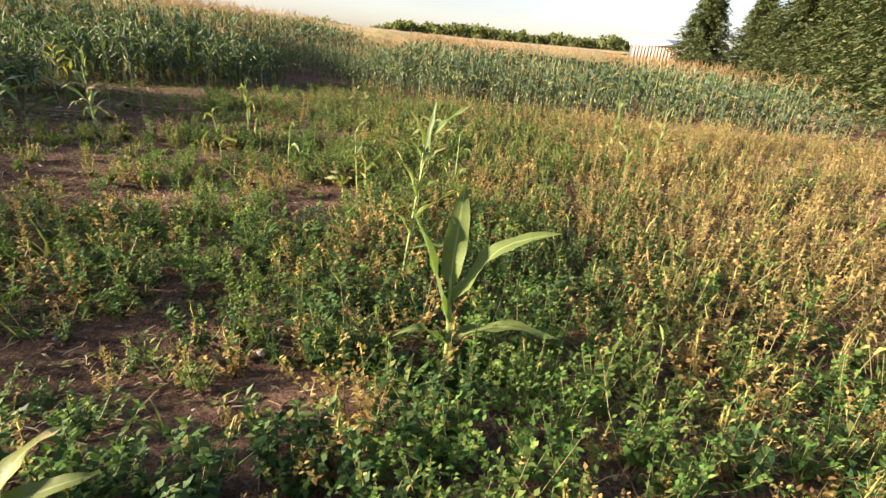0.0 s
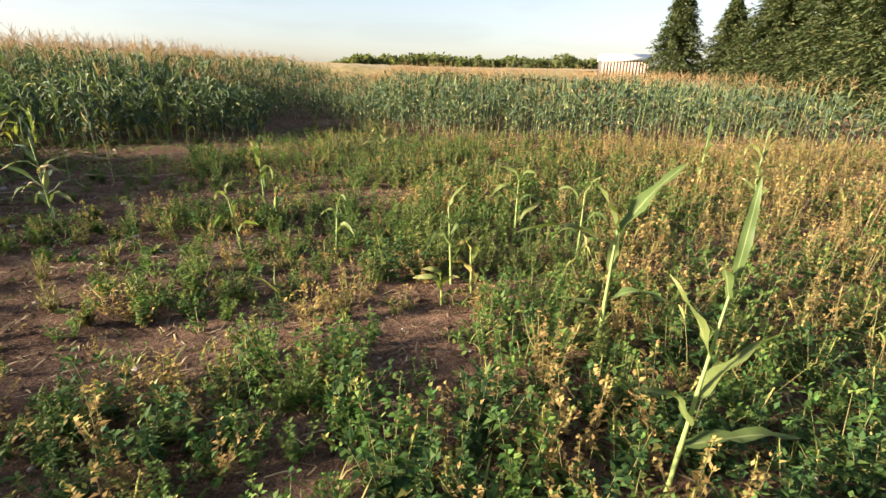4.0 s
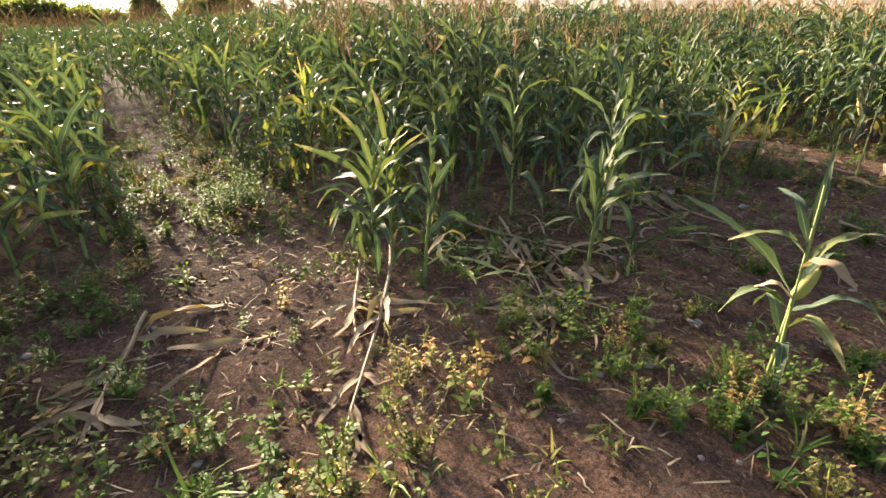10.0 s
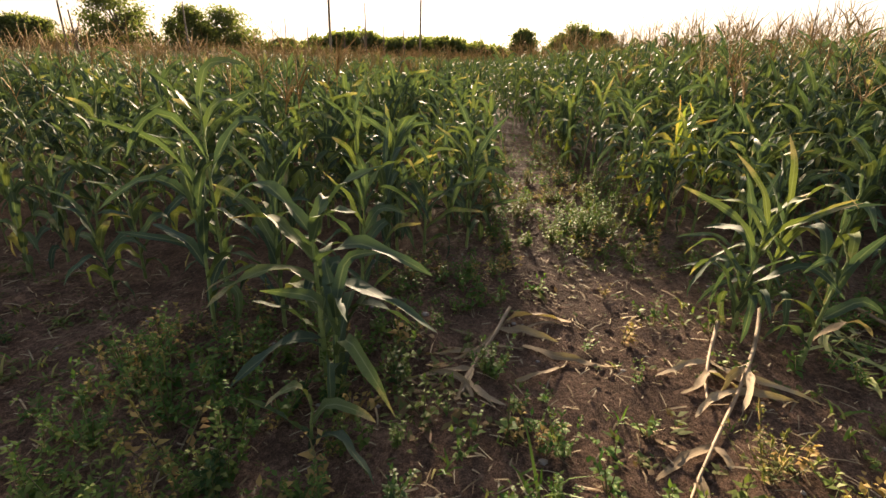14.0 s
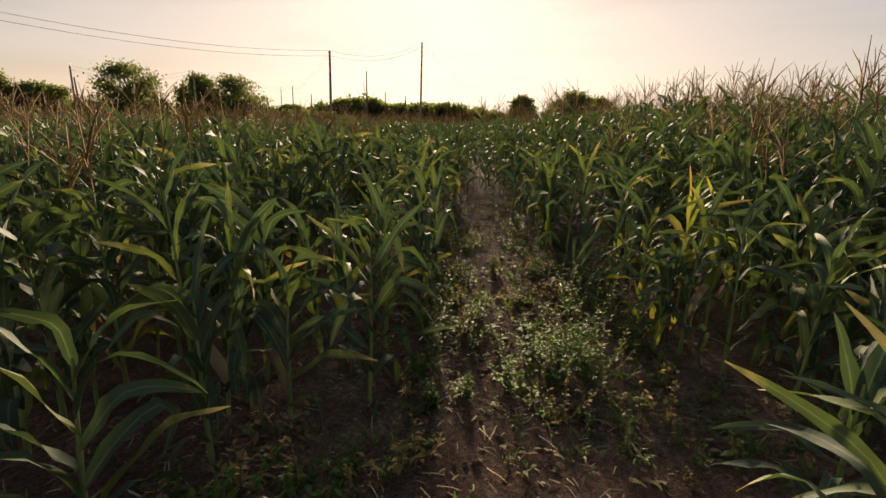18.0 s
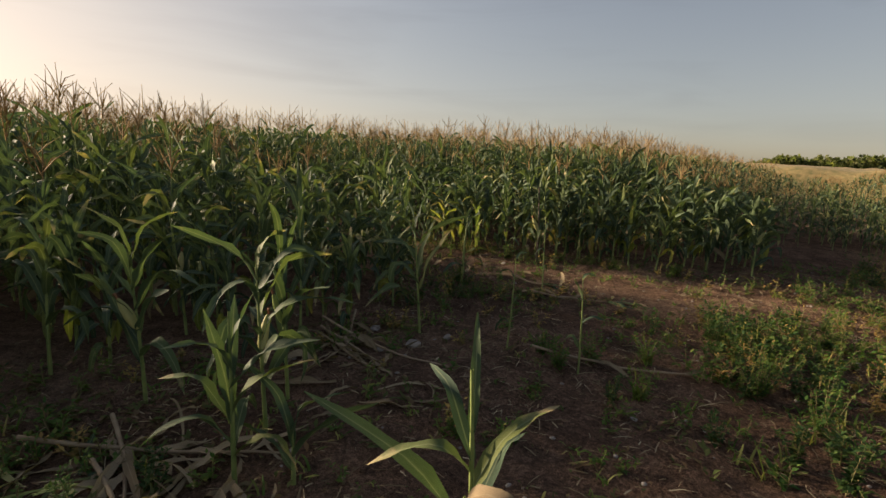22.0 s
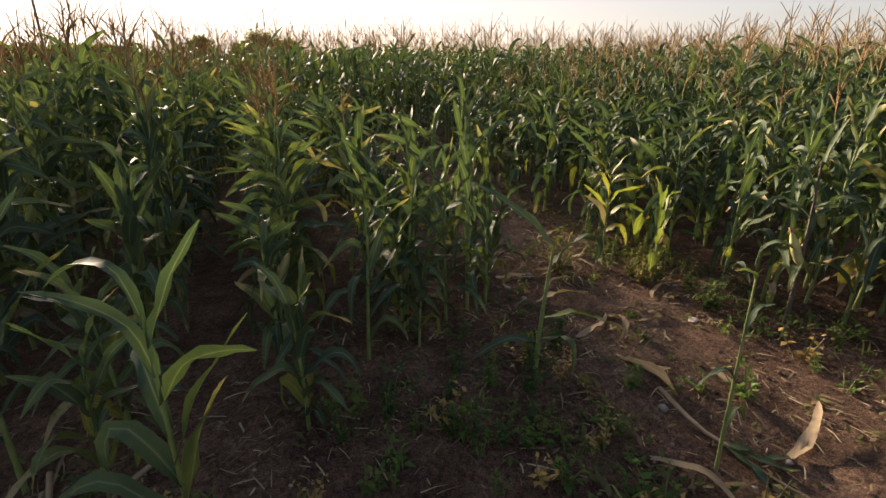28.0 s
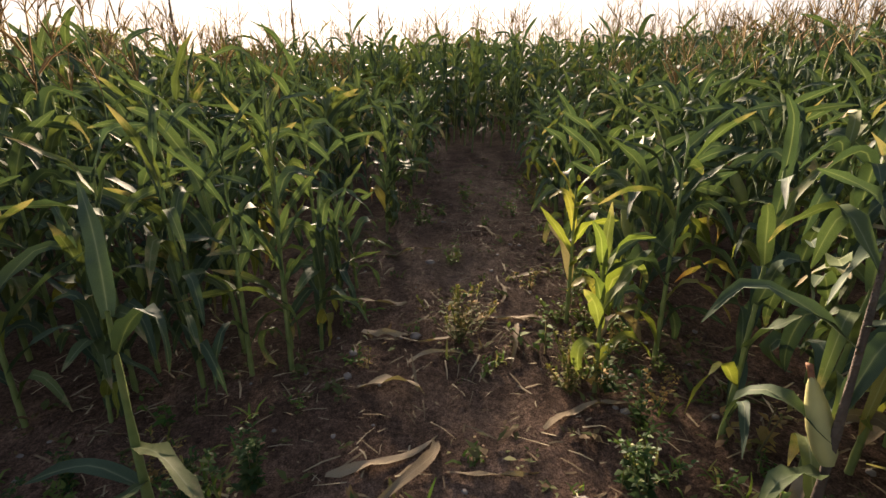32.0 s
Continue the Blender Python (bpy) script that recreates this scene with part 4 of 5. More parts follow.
def grass_parts(rng, height, blades, heads, spread=0.6, width=0.008):
    p = {"leaf": [], "head": [], "stem": []}
    for k in range(blades):
        a = rng.uniform(0, 6.28)
        b = np.array([rng.normal(0, 0.02), rng.normal(0, 0.02), -0.01])
        p["leaf"].append(blade(rng, b, a, rng.uniform(0.9, 1.5), height * rng.uniform(0.6, 1.2), width, rng.uniform(0.4, 1.8) * spread, 3, 0.0, 0.4, 2, pinch=0.9))
    for k in range(heads):
        a = rng.uniform(0, 6.28)
        o = rng.uniform(0.05, 0.35) * height
        e = np.array([np.cos(a) * o, np.sin(a) * o, height * rng.uniform(0.95, 1.35)])
        p["stem"].append(tube([[0, 0, 0], e * [0.3, 0.3, 0.6], e], [0.0022, 0.002, 0.0015], 3))
        tip = e + np.array([np.cos(a) * 0.035, np.sin(a) * 0.035, rng.uniform(0.01, 0.05)])
        p["head"].append(tube([e, (e * 0.5 + tip * 0.5) + [0, 0, 0.012], tip], [0.004, 0.008, 0.003], 5))
    return p


BARE = [(-3.6, 8.2, 1.1, 0.7), (-1.0, 1.94, 0.5, 0.35), (-2.06, 2.25, 0.5, 0.3), (-1.7, 2.65, 0.4, 0.2), (-4.1, 6.1, 1.2, 0.7), (-1.65, 8.6, 0.75, 0.4), (-1.4, 7.75, 0.3, 0.3), (-3.2, 4.8, 0.7, 0.4), (-1.15, 4.4, 0.35, 0.45),
        (-3.7, 6.55, 1.0, 0.45), (-4.2, 5.0, 0.8, 0.7), (-0.5, 5.55, 0.45, 0.25), (-1.25, 5.1, 0.45, 0.3), (-1.2, 5.42, 0.4, 0.25), (-2.5, 5.06, 0.5, 0.3), (-5.5, 8.2, 1.6, 1.2), (-5.9, 9.9, 1.3, 1.0),
        (-6.4, 11.9, 2.4, 0.7), (-9.8, 11.85, 6.0, 0.65), (-7.2, 4.85, 1.1, 0.30), (-10.6, 4.5, 1.8, 0.2), (-6.3, 5.4, 1.2, 1.0), (-1.0, 13.9, 1.1, 0.5), (2.0, 13.3, 1.5, 0.4), (-5.0, 12.7, 1.7, 0.45), (-4.2, 15.0, 0.7, 1.5)]
VEG_A, VEG_B = Noise2(41, 1.1), Noise2(42, 0.45)


def bareness(x, y):
    b = np.zeros(np.shape(x))
    for cx, cy, rx, ry in BARE:
        b = np.maximum(b, 1 - smooth(0.7, 1.25, np.hypot((x - cx) / rx, (y - cy) / ry)))
    return b


def weediness(x, y):
    """0 bare soil to 1 closed weeds."""
    n = 0.55 * VEG_A(x, y) + 0.45 * VEG_B(x, y)
    base = 0.48 + 0.50 * smooth(-3.0, 0.2, x + 0.12 * (y - 5)) - 0.16 * smooth(-4.6, -6.5, x) + 0.28 * smooth(5.4, 4.2, y) * smooth(-4.2, -2.8, x)
    base = base + 0.30 * smooth(2.6, 1.0, y) * smooth(-3.5, -1.5, x)
    patch = smooth(2.2, 1.0, np.hypot((x + 3.1) / 1.4, y - 11.0))
    base = np.maximum(base, 0.70 * patch)
    w = base + 1.1 * (n - 0.5)
    w = w * (1 - 0.88 * bareness(x, y)) * smooth(0.5, -0.4, depth_in_field(x, y))
    return np.clip(w, 0, 1)


def weed_places(rng, step, power, lo=0.0):
    xs, ys = np.meshgrid(np.arange(-13, 12.5, step), np.arange(-2.5, 16, step), indexing="ij")
    x = (xs + rng.uniform(-0.5, 0.5, xs.shape) * step).ravel()
    y = (ys + rng.uniform(-0.5, 0.5, ys.shape) * step).ravel()
    w = weediness(x, y)
    keep = (rng.rand(len(x)) < w ** power) & (w > lo)
    keep &= depth_in_field(x, y) < 0.25
    return np.stack([x[keep], y[keep]], -1), w[keep]


def scatter_kinds(rng, makers, xy, sizes, sets):
    which = rng.randint(0, len(makers), len(xy))
    for k, p in enumerate(makers):
        mine = which == k
        if not mine.any():
            continue
        q = xy[mine]
        pos = np.c_[q, surface_z(q[:, 0], q[:, 1])]
        yaw = rng.uniform(0, 6.28, len(q))
        lean = rng.uniform(-0.18, 0.18, (len(q), 2))
        for name in sets:
            if p.get(name):
                sets[name].append(scatter(join(p[name]), pos, yaw, sizes[mine], lean))


WALKED = np.array([(0, 1.5), (-0.4, 3.0), (-1.4, 4.6), (-2.6, 6.0), (-4.2, 6.6), (-4.9, 8.2), (-5.6, 10.0), (-6.6, 11.7), (-2.5, 3.6), (-3.2, 5.0)], float)


def off_walk(xy):
    return np.min(np.hypot(xy[:, None, 0] - WALKED[None, :, 0], xy[:, None, 1] - WALKED[None, :, 1]), 1)


def scatter_two(rng, fine, light, xy, sizes, sets):
    """Full plants beside the walk, lighter ones farther off."""
    near = off_walk(xy) < 2.3
    scatter_kinds(rng, fine, xy[near], sizes[near], sets)
    away = off_walk(xy)
    far = ~near & ((away < 5.0) | (rng.rand(len(xy)) < 0.62))
    scatter_kinds(rng, light, xy[far], sizes[far] * np.where(away[far] < 5.0, 1.0, 1.18), sets)


def weeds():
    rng = np.random.RandomState(51)
    # leafy green weeds
    green = [weed_parts(rng, rng.uniform(0.20, 0.36), rng.randint(5, 9), 18, 0.048, 0.026, spread=0.95) for _ in range(10)]
    green_l = [weed_parts(rng, rng.uniform(0.20, 0.34), 4, 11, 0.066, 0.042, heads=0.12, spread=1.1, light=True) for _ in range(10)]
    seed = [weed_parts(rng, rng.uniform(0.07, 0.13), 3, 7, 0.04, 0.022, heads=0.0, spread=1.3, light=True) for _ in range(6)]
    xy, w = weed_places(rng, 0.185, 1.3, 0.1)
    ripe_share = np.clip(0.14 + 0.75 * smooth(0.2, 3.6, xy[:, 0] - 0.1 * (xy[:, 1] - 4)) + 0.5 * (VEG_A(xy[:, 0] + 40, xy[:, 1]) - 0.5), 0, 0.9)
    ripe = rng.rand(len(xy)) < ripe_share
    sets = {"stem": [], "leaf": [], "head": []}
    gxy, gw = xy[~ripe], w[~ripe]
    # dark green share: higher front left; back left partly in place of shade
    dark = rng.rand(len(gxy)) < np.clip(0.12 + 0.35 * smooth(5.0, 3.0, gxy[:, 1]) * smooth(1.6, -0.6, gxy[:, 0]) + 0.9 * (VEG_A(gxy[:, 0] + 60, gxy[:, 1]) - 0.45) + 0.6 * smooth(8.5, 9.6, gxy[:, 1]) * smooth(0.5, -1.5, gxy[:, 0]), 0, 0.95)
    dark_leaves = []
    lush = [weed_parts(rng, rng.uniform(0.22, 0.36), rng.randint(6, 9), 17, 0.062, 0.034, spread=0.9) for _ in range(6)]
    scatter_two(rng, lush, green_l, gxy[dark], (0.5 + 0.65 * gw[dark]) * rng.uniform(0.65, 1.15, dark.sum()), {"stem": sets["stem"], "leaf": dark_leaves, "head": sets["head"]})
    stuff("dark_weeds", join(dark_leaves), WEED_DARK, "dense dark green bushy weeds", "weeds")
    scatter_two(rng, green, green_l, gxy[~dark], (0.5 + 0.65 * gw[~dark]) * rng.uniform(0.65, 1.15, (~dark).sum()), sets)
    sx = rng.uniform([-12, -1], [3, 15.5], (11000, 2))
    sw = weediness(sx[:, 0], sx[:, 1])
    ok = (depth_in_field(sx[:, 0], sx[:, 1]) < 0.1) & (rng.rand(len(sx)) < 0.10 + 0.9 * smooth(0.42, 0.72, VEG_B(sx[:, 0] + 17, sx[:, 1]) * 0.6 + 0.4 * VEG_A(sx[:, 0], sx[:, 1] + 9)) * (1 - 0.85 * bareness(sx[:, 0], sx[:, 1])))
    sx, sd = sx[ok], rng.rand(ok.sum()) < 0.2
    scatter_kinds(rng, seed, sx[~sd], rng.uniform(0.6, 1.7, (~sd).sum()), sets)
    dry = [weed_parts(rng, rng.uniform(0.24, 0.40), rng.randint(5, 9), 16, 0.042, 0.023, heads=0.3, spread=0.85) for _ in range(8)]
    dry_l = [weed_parts(rng, rng.uniform(0.24, 0.38), 4, 9, 0.054, 0.035, heads=0.12, spread=0.75, light=True) for _ in range(8)]
    dsets = {"leaf": [], "head": []}
    scatter_kinds(rng, seed, sx[sd], rng.uniform(0.6, 1.8, sd.sum()), {"stem": sets["stem"], "leaf": dsets["leaf"]})
    both = {"stem": sets["stem"], "leaf": dsets["leaf"], "head": sets["head"]}
    scatter_two(rng, dry, dry_l, xy[ripe], (0.55 + 0.55 * w[ripe]) * rng.uniform(0.65, 1.15, ripe.sum()), both)
    stuff("broadleaf_weeds", join(sets["leaf"]), WEED_LEAF, "tangled green broadleaf weeds covering the clearing", "weeds")
    stuff("ripening_weeds", join(dsets["leaf"]), WEED_DRY, "weeds ripening to yellow and tan", "weeds")
    stuff("weed_stems", join(sets["stem"]), WEED_STEM, "thin upright stems of the weeds", "weeds")
    stuff("weed_seed_heads", join(sets["head"]), SEED_HEAD, "yellowish seed spikes on the weeds", "weeds")
    # foxtail and low grass
    fox = [grass_parts(rng, rng.uniform(0.16, 0.28), 9, k % 3 == 0, 1.0) for k in range(9)]
    low = [grass_parts(rng, rng.uniform(0.06, 0.12), 7, 0, 1.3, 0.007) for _ in range(6)]
    gsets = {"leaf": [], "stem": [], "head": []}
    xy, w = weed_places(rng, 0.58, 1.0, 0.08)
    scatter_kinds(rng, fox, xy, (0.6 + 0.6 * w) * rng.uniform(0.7, 1.3, len(xy)), gsets)
    xs = rng.uniform([-13, -1], [7, 15], (16000, 2))
    ok = (depth_in_field(xs[:, 0], xs[:, 1]) < 0.0) & (rng.rand(len(xs)) < (0.08 + 0.75 * VEG_B(xs[:, 0] + 9, xs[:, 1]) ** 2) * (1 - 0.75 * bareness(xs[:, 0], xs[:, 1])))
    scatter_kinds(rng, low, xs[ok], rng.uniform(0.6, 1.4, ok.sum()), gsets)
    stuff("foxtail_grass", join(gsets["leaf"]), GRASS, "green and straw coloured grass blades in tufts", "grass")
    stuff("foxtail_heads", join(gsets["head"]), SEED_HEAD, "bristly foxtail seed heads", "grass")
    stuff("grass_stems", join(gsets["stem"]), WEED_STEM, "thin grass stems", "grass")


weeds()


def seedlings():
    """Sprigs a few centimetres high all over the bare soil."""
    rng = np.random.RandomState(55)
    sprigs = []
    for k in range(8):
        n = rng.randint(5, 9)
        a = rng.uniform(0, 6.28, n)
        e = rng.uniform(0.0, 0.9, n)
        d = np.stack([np.cos(a) * np.cos(e), np.sin(a) * np.cos(e), np.sin(e)], -1)
        at = rng.normal(0, 0.016, (n, 3)) * [1, 1, 0.3] + [0, 0, 0.008]
        sprigs.append({"leaf": [leaf_cloud(at, d, np.tile([0, 0, 1.0], (n, 1)), rng.uniform(0.02, 0.045, n), rng.uniform(0.008, 0.018, n))]})
    xy = rng.uniform([-14, -0.5], [3.5, 15.5], (38000, 2))
    cover = 0.12 + 0.95 * smooth(0.38, 0.7, 0.55 * VEG_B(xy[:, 0] + 23, xy[:, 1]) + 0.45 * VEG_A(xy[:, 0] + 5, xy[:, 1]))
    ok = (depth_in_field(xy[:, 0], xy[:, 1]) < 0.4) & (rng.rand(len(xy)) < cover * (1 - 0.78 * bareness(xy[:, 0], xy[:, 1])))
    sets = {"leaf": []}
    scatter_kinds(rng, sprigs, xy[ok], rng.uniform(0.6, 2.0, ok.sum()), sets)
    stuff("seedlings", join(sets["leaf"]), SEEDLING, "tiny olive and reddish seedlings dotting the soil", "weeds")


seedlings()


def litter():
    rng = np.random.RandomState(61)
    shapes = []
    for k in range(8):
        b = blade(rng, np.zeros(3), 0.0, 0.15, rng.uniform(0.03, 0.12), rng.uniform(0.0015, 0.0045), rng.uniform(0.0, 0.5), 2, 0.0, 0.4, 2, rng.uniform(-0.8, 0.8), pinch=0.9)
        shapes.append({"leaf": [b]})
    xy = rng.uniform([-13, -1], [4, 15], (56000, 2))
    d = depth_in_field(xy[:, 0], xy[:, 1])
    ok = (d < 1.0) & (rng.rand(len(xy)) < 0.25 + 0.75 * VEG_B(xy[:, 0], xy[:, 1] + 7))
    sets = {"leaf": []}
    scatter_kinds(rng, shapes, xy[ok], rng.uniform(0.6, 1.5, ok.sum()), sets)
    v, q, r, a = join(sets["leaf"])
    stuff("straw_litter", (v + [0, 0, 0.006], q, r, a), STRAW, "scraps of dry straw and leaf on the soil", "litter")
    # pebbles
    th = np.arange(6) * np.pi / 3
    peb = []
    for k in range(6):
        rr = rng.uniform(0.75, 1.2, (3, 6))
        ring = [np.stack([np.cos(th) * rr[j] * s, np.sin(th) * rr[j] * s, np.full(6, z)], -1) for j, (s, z) in enumerate(((0.8, -0.3), (1.0, 0.15), (0.5, 0.6)))]
        v = np.concatenate(ring)
        i = np.arange(2)[:, None] * 6
        j = np.arange(6)[None]
        qd = np.stack([i + j, i + (j + 1) % 6, i + 6 + (j + 1) % 6, i + 6 + j], -1).reshape(-1, 4)
        qd = np.r_[qd, [[12, 13, 14, 15], [12, 15, 16, 17]]]
        peb.append({"leaf": [(v * [1, 0.8, 0.7], qd, np.zeros(18), np.zeros(18))]})
    xy = rng.uniform([-16, -1], [6, 16], (2400, 2))
    ok = depth_in_field(xy[:, 0], xy[:, 1]) < 0.6
    sets = {"leaf": []}
    scatter_kinds(rng, peb, xy[ok], rng.uniform(0.006, 0.022, ok.sum()) * (1 + (rng.rand(ok.sum()) < 0.06)), sets)
    xy = rng.uniform([-13, -1], [4, 15], (17000, 2))
    ok = (depth_in_field(xy[:, 0], xy[:, 1]) < 0.8) & (rng.rand(len(xy)) < VEG_B(xy[:, 0] + 3, xy[:, 1]) * 1.2)
    csets = {"leaf": []}
    scatter_kinds(rng, peb, xy[ok], rng.uniform(0.008, 0.03, ok.sum()), csets)
    stuff("soil_clods", join(csets["leaf"]), SOIL, "crumbling clods of brown soil", "soil clods")
    stuff("pebbles", join(sets["leaf"]), STONE, "small grey pebbles scattered on the soil", "pebbles")


litter()


# ---- stones that can be told apart ----
def stone(seed, x, y, size):
    rng = np.random.RandomState(seed)
    bm = bmesh.new()
    bmesh.ops.create_icosphere(bm, subdivisions=2, radius=size / 2)
    for v in bm.verts:
        n = noise.noise(v.co * (2.2 / size) + Vector((seed, 0, 0)))
        v.co *= 1 + 0.6 * n
        v.co.z *= 0.5
    me = bpy.data.meshes.new("stone")
    bm.to_mesh(me)
    bm.free()
    me.materials.append(STONE)
    ob = new("stone", me)
    ob.matrix_world = Matrix.Translation((x, y, float(surface_z(x, y)) + size * 0.14)) @ Euler((rng.uniform(-0.2, 0.2), rng.uniform(-0.2, 0.2), rng.uniform(0, 6.28))).to_matrix().to_4x4()
    tagged(ob, "pale grey field stone lying on the soil", "stone", "field stones")


for k, (x, y, s) in enumerate(((-6.47, 9.08, 0.12), (-6.61, 8.84, 0.08), (-5.20, 7.36, 0.08), (-3.78, 6.34, 0.06), (-4.54, 8.23, 0.07), (-7.50, 12.29, 0.065), (-6.91, 9.09, 0.10), (-6.34, 9.37, 0.07), (-3.81, 6.92, 0.045), (-3.34, 6.90, 0.04), (-3.76, 6.25, 0.06), (-3.69, 7.71, 0.04), (-7.95, 12.55, 0.04), (-3.83, 6.68, 0.03))):
    stone(k + 1, x, y, s)


# ---- weeds that stand out singly ----
def weed_clump(seed, x, y, height, label, branches=9, leaves=18, leaf=0.05, dry=False, heads=0.3, spread=0.6, grass=0):
    rng = np.random.RandomState(seed)
    ob = holder("weed_plant", x, y, label, "weed", "weeds that stand out in the clearing", rng.uniform(0, 6.28))
    p = weed_parts(rng, height, branches, leaves, leaf, leaf * 0.5, heads, spread)
    for stem_shape, leaf_shapes, head_shapes in p["branch"]:
        stem = part("stem", stem_shape, WEED_STEM, ob)
        part("foliage", join(leaf_shapes), WEED_PALE if dry else WEED_LEAF, stem)
        if head_shapes:
            part("seed_head", join(head_shapes), SEED_HEAD, stem)
    if grass:
        g = grass_parts(rng, height * 0.9, grass, 2)
        part("grass_tuft", join(g["leaf"]), GRASS, ob)


GREEN_WEED = "bushy green weed rooted in bare soil"
PALE_WEED = "yellow green weed with seed spikes"
CLUMPS = [
    (-2.12, 4.74, 0.34, 1), (-1.67, 4.58, 0.20, 0), (-2.99, 5.29, 0.18, 0), (-1.65, 5.15, 0.30, 1), (-5.03, 5.63, 0.24, 1), (-4.83, 6.56, 0.16, 2), (-4.75, 7.05, 0.18, 2),
    (-3.88, 9.63, 0.34, 0), (-3.45, 6.90, 0.26, 1), (-3.06, 7.24, 0.12, 0), (-8.05, 5.42, 0.42, 0), (-5.40, 5.73, 0.26, 1), (-8.25, 5.20, 0.34, 0), (-8.52, 4.55, 0.24, 1),
    (-4.20, 9.93, 0.36, 0), (-4.81, 9.43, 0.2, 2), (-4.92, 9.97, 0.26, 2), (-8.49, 11.84, 0.34, 1), (-8.08, 12.35, 0.2, 1), (-4.05, 5.92, 0.22, 1), (-3.02, 6.39, 0.2, 0),
    (-3.72, 5.48, 0.22, 1), (-2.22, 4.29, 0.3, 1), (-1.85, 4.23, 0.3, 0), (-2.57, 5.52, 0.2, 1), (-10.45, 4.90, 0.7, 0), (-11.25, 5.30, 0.5, 0), (-9.85, 5.50, 0.4, 0), (-3.12, 10.30, 0.4, 0),
    (-2.42, 11.13, 0.42, 0), (-3.72, 11.34, 0.36, 0), (-1.82, 9.48, 0.4, 0), (-1.22, 10.20, 0.45, 0), (-4.17, 10.41, 0.26, 2), (-1.92, 12.37, 0.6, 0), (-2.52, 12.89, 0.5, 1), (-1.00, 2.60, 0.36, 0), (0.50, 2.30, 0.36, 2), (-0.35, 2.45, 0.36, 2), (-5.85, 4.60, 0.2, 0)]
def scattered_clumps():
    rng = np.random.RandomState(77)
    out = []
    while len(out) < 30:
        x, y = rng.uniform(-5.4, -2.3), rng.uniform(4.9, 8.2)
        if all(math.hypot(x - c[0], y - c[1]) > 0.3 for c in CLUMPS + out):
            out.append((x, y, rng.uniform(0.1, 0.22) * (0.55 if x < -3.8 else 1.0), int(rng.choice([0, 1, 1, 2]))))
    return out


CLUMPS += scattered_clumps()


def rosette(seed, x, y, size):
    rng = np.random.RandomState(seed)
    ob = holder("dock_plant", x, y, "low rosette of dark green strap leaves on bare soil", "weed", "rosettes on the soil", rng.uniform(0, 6.28))
    for k in range(18):
        part("leaf", blade(rng, np.array([rng.normal(0, 0.01), rng.normal(0, 0.01), 0.0]), k * 2.4 + rng.uniform(-0.3, 0.3), rng.uniform(0.4, 1.1), size * rng.uniform(0.6, 1.1), size * 0.14, rng.uniform(0.4, 1.0), 5, 0.1, 0.4, 3), WEED_DARK, ob)


for k, (x, y, size) in enumerate(((-3.07, 7.28, 0.17), (-4.05, 6.33, 0.15), (-4.01, 7.21, 0.13), (-3.47, 6.50, 0.16), (-3.82, 7.38, 0.12), (-0.18, 2.22, 0.32), (0.06, 2.30, 0.28), (0.22, 2.50, 0.26), (-0.30, 2.40, 0.26))):
    rosette(800 + k, x, y, size)
CLUMPS += [(-8.03, 5.15, 0.26, 0), (-7.92, 4.92, 0.2, 0), (-8.12, 5.36, 0.24, 0), (-8.28, 5.05, 0.24, 0), (-8.4, 5.3, 0.22, 0), (-8.2, 5.22, 0.3, 0), (-7.6, 4.55, 0.12, 0), (-7.75, 4.7, 0.1, 0), (-8.5, 4.28, 0.14, 1), (-8.84, 4.6, 0.16, 0), (-9.7, 4.3, 0.16, 1), (-9.2, 4.9, 0.2, 1), (-7.9, 4.4, 0.1, 0),
           (-9.0, 4.4, 0.14, 1), (-10.0, 4.6, 0.18, 1), (-5.0, 3.05, 0.34, 0), (-5.3, 3.0, 0.36, 0), (-4.7, 3.1, 0.3, 0), (-5.4, 9.45, 0.2, 0), (-5.25, 9.7, 0.22, 0), (-5.6, 9.6, 0.18, 0), (-5.45, 8.25, 0.1, 0), (-5.2, 8.4, 0.1, 0)]
CLUMPS += [(-8.48, 11.85, 0.3, 1), (-8.25, 12.38, 0.24, 1), (-8.65, 5.45, 0.5, 0), (-9.05, 5.30, 0.45, 0), (-9.45, 5.60, 0.5, 0), (-8.85, 5.75, 0.4, 1), (-5.35, 3.55, 0.4, 0), (-4.95, 3.70, 0.35, 0), (-5.15, 3.30, 0.42, 0), (-4.67, 3.40, 0.36, 0), (-4.94, 5.34, 0.26, 1), (-4.48, 5.69, 0.24, 1), (-4.20, 6.80, 0.22, 1)]
for k, (x, y, h, kind) in enumerate(CLUMPS):
    if kind == 0:
        weed_clump(600 + k, x, y, h, GREEN_WEED, 11, 17, 0.045, heads=0.1, spread=0.9)
    elif kind == 1:
        weed_clump(600 + k, x, y, 0.8 * h, PALE_WEED, 12, 14, 0.038, True, 0.5, 1.0)
    else:
        weed_clump(600 + k, x, y, h, "mixed tuft of grass and green weed", 7, 13, 0.05, heads=0.3, spread=0.8, grass=22)


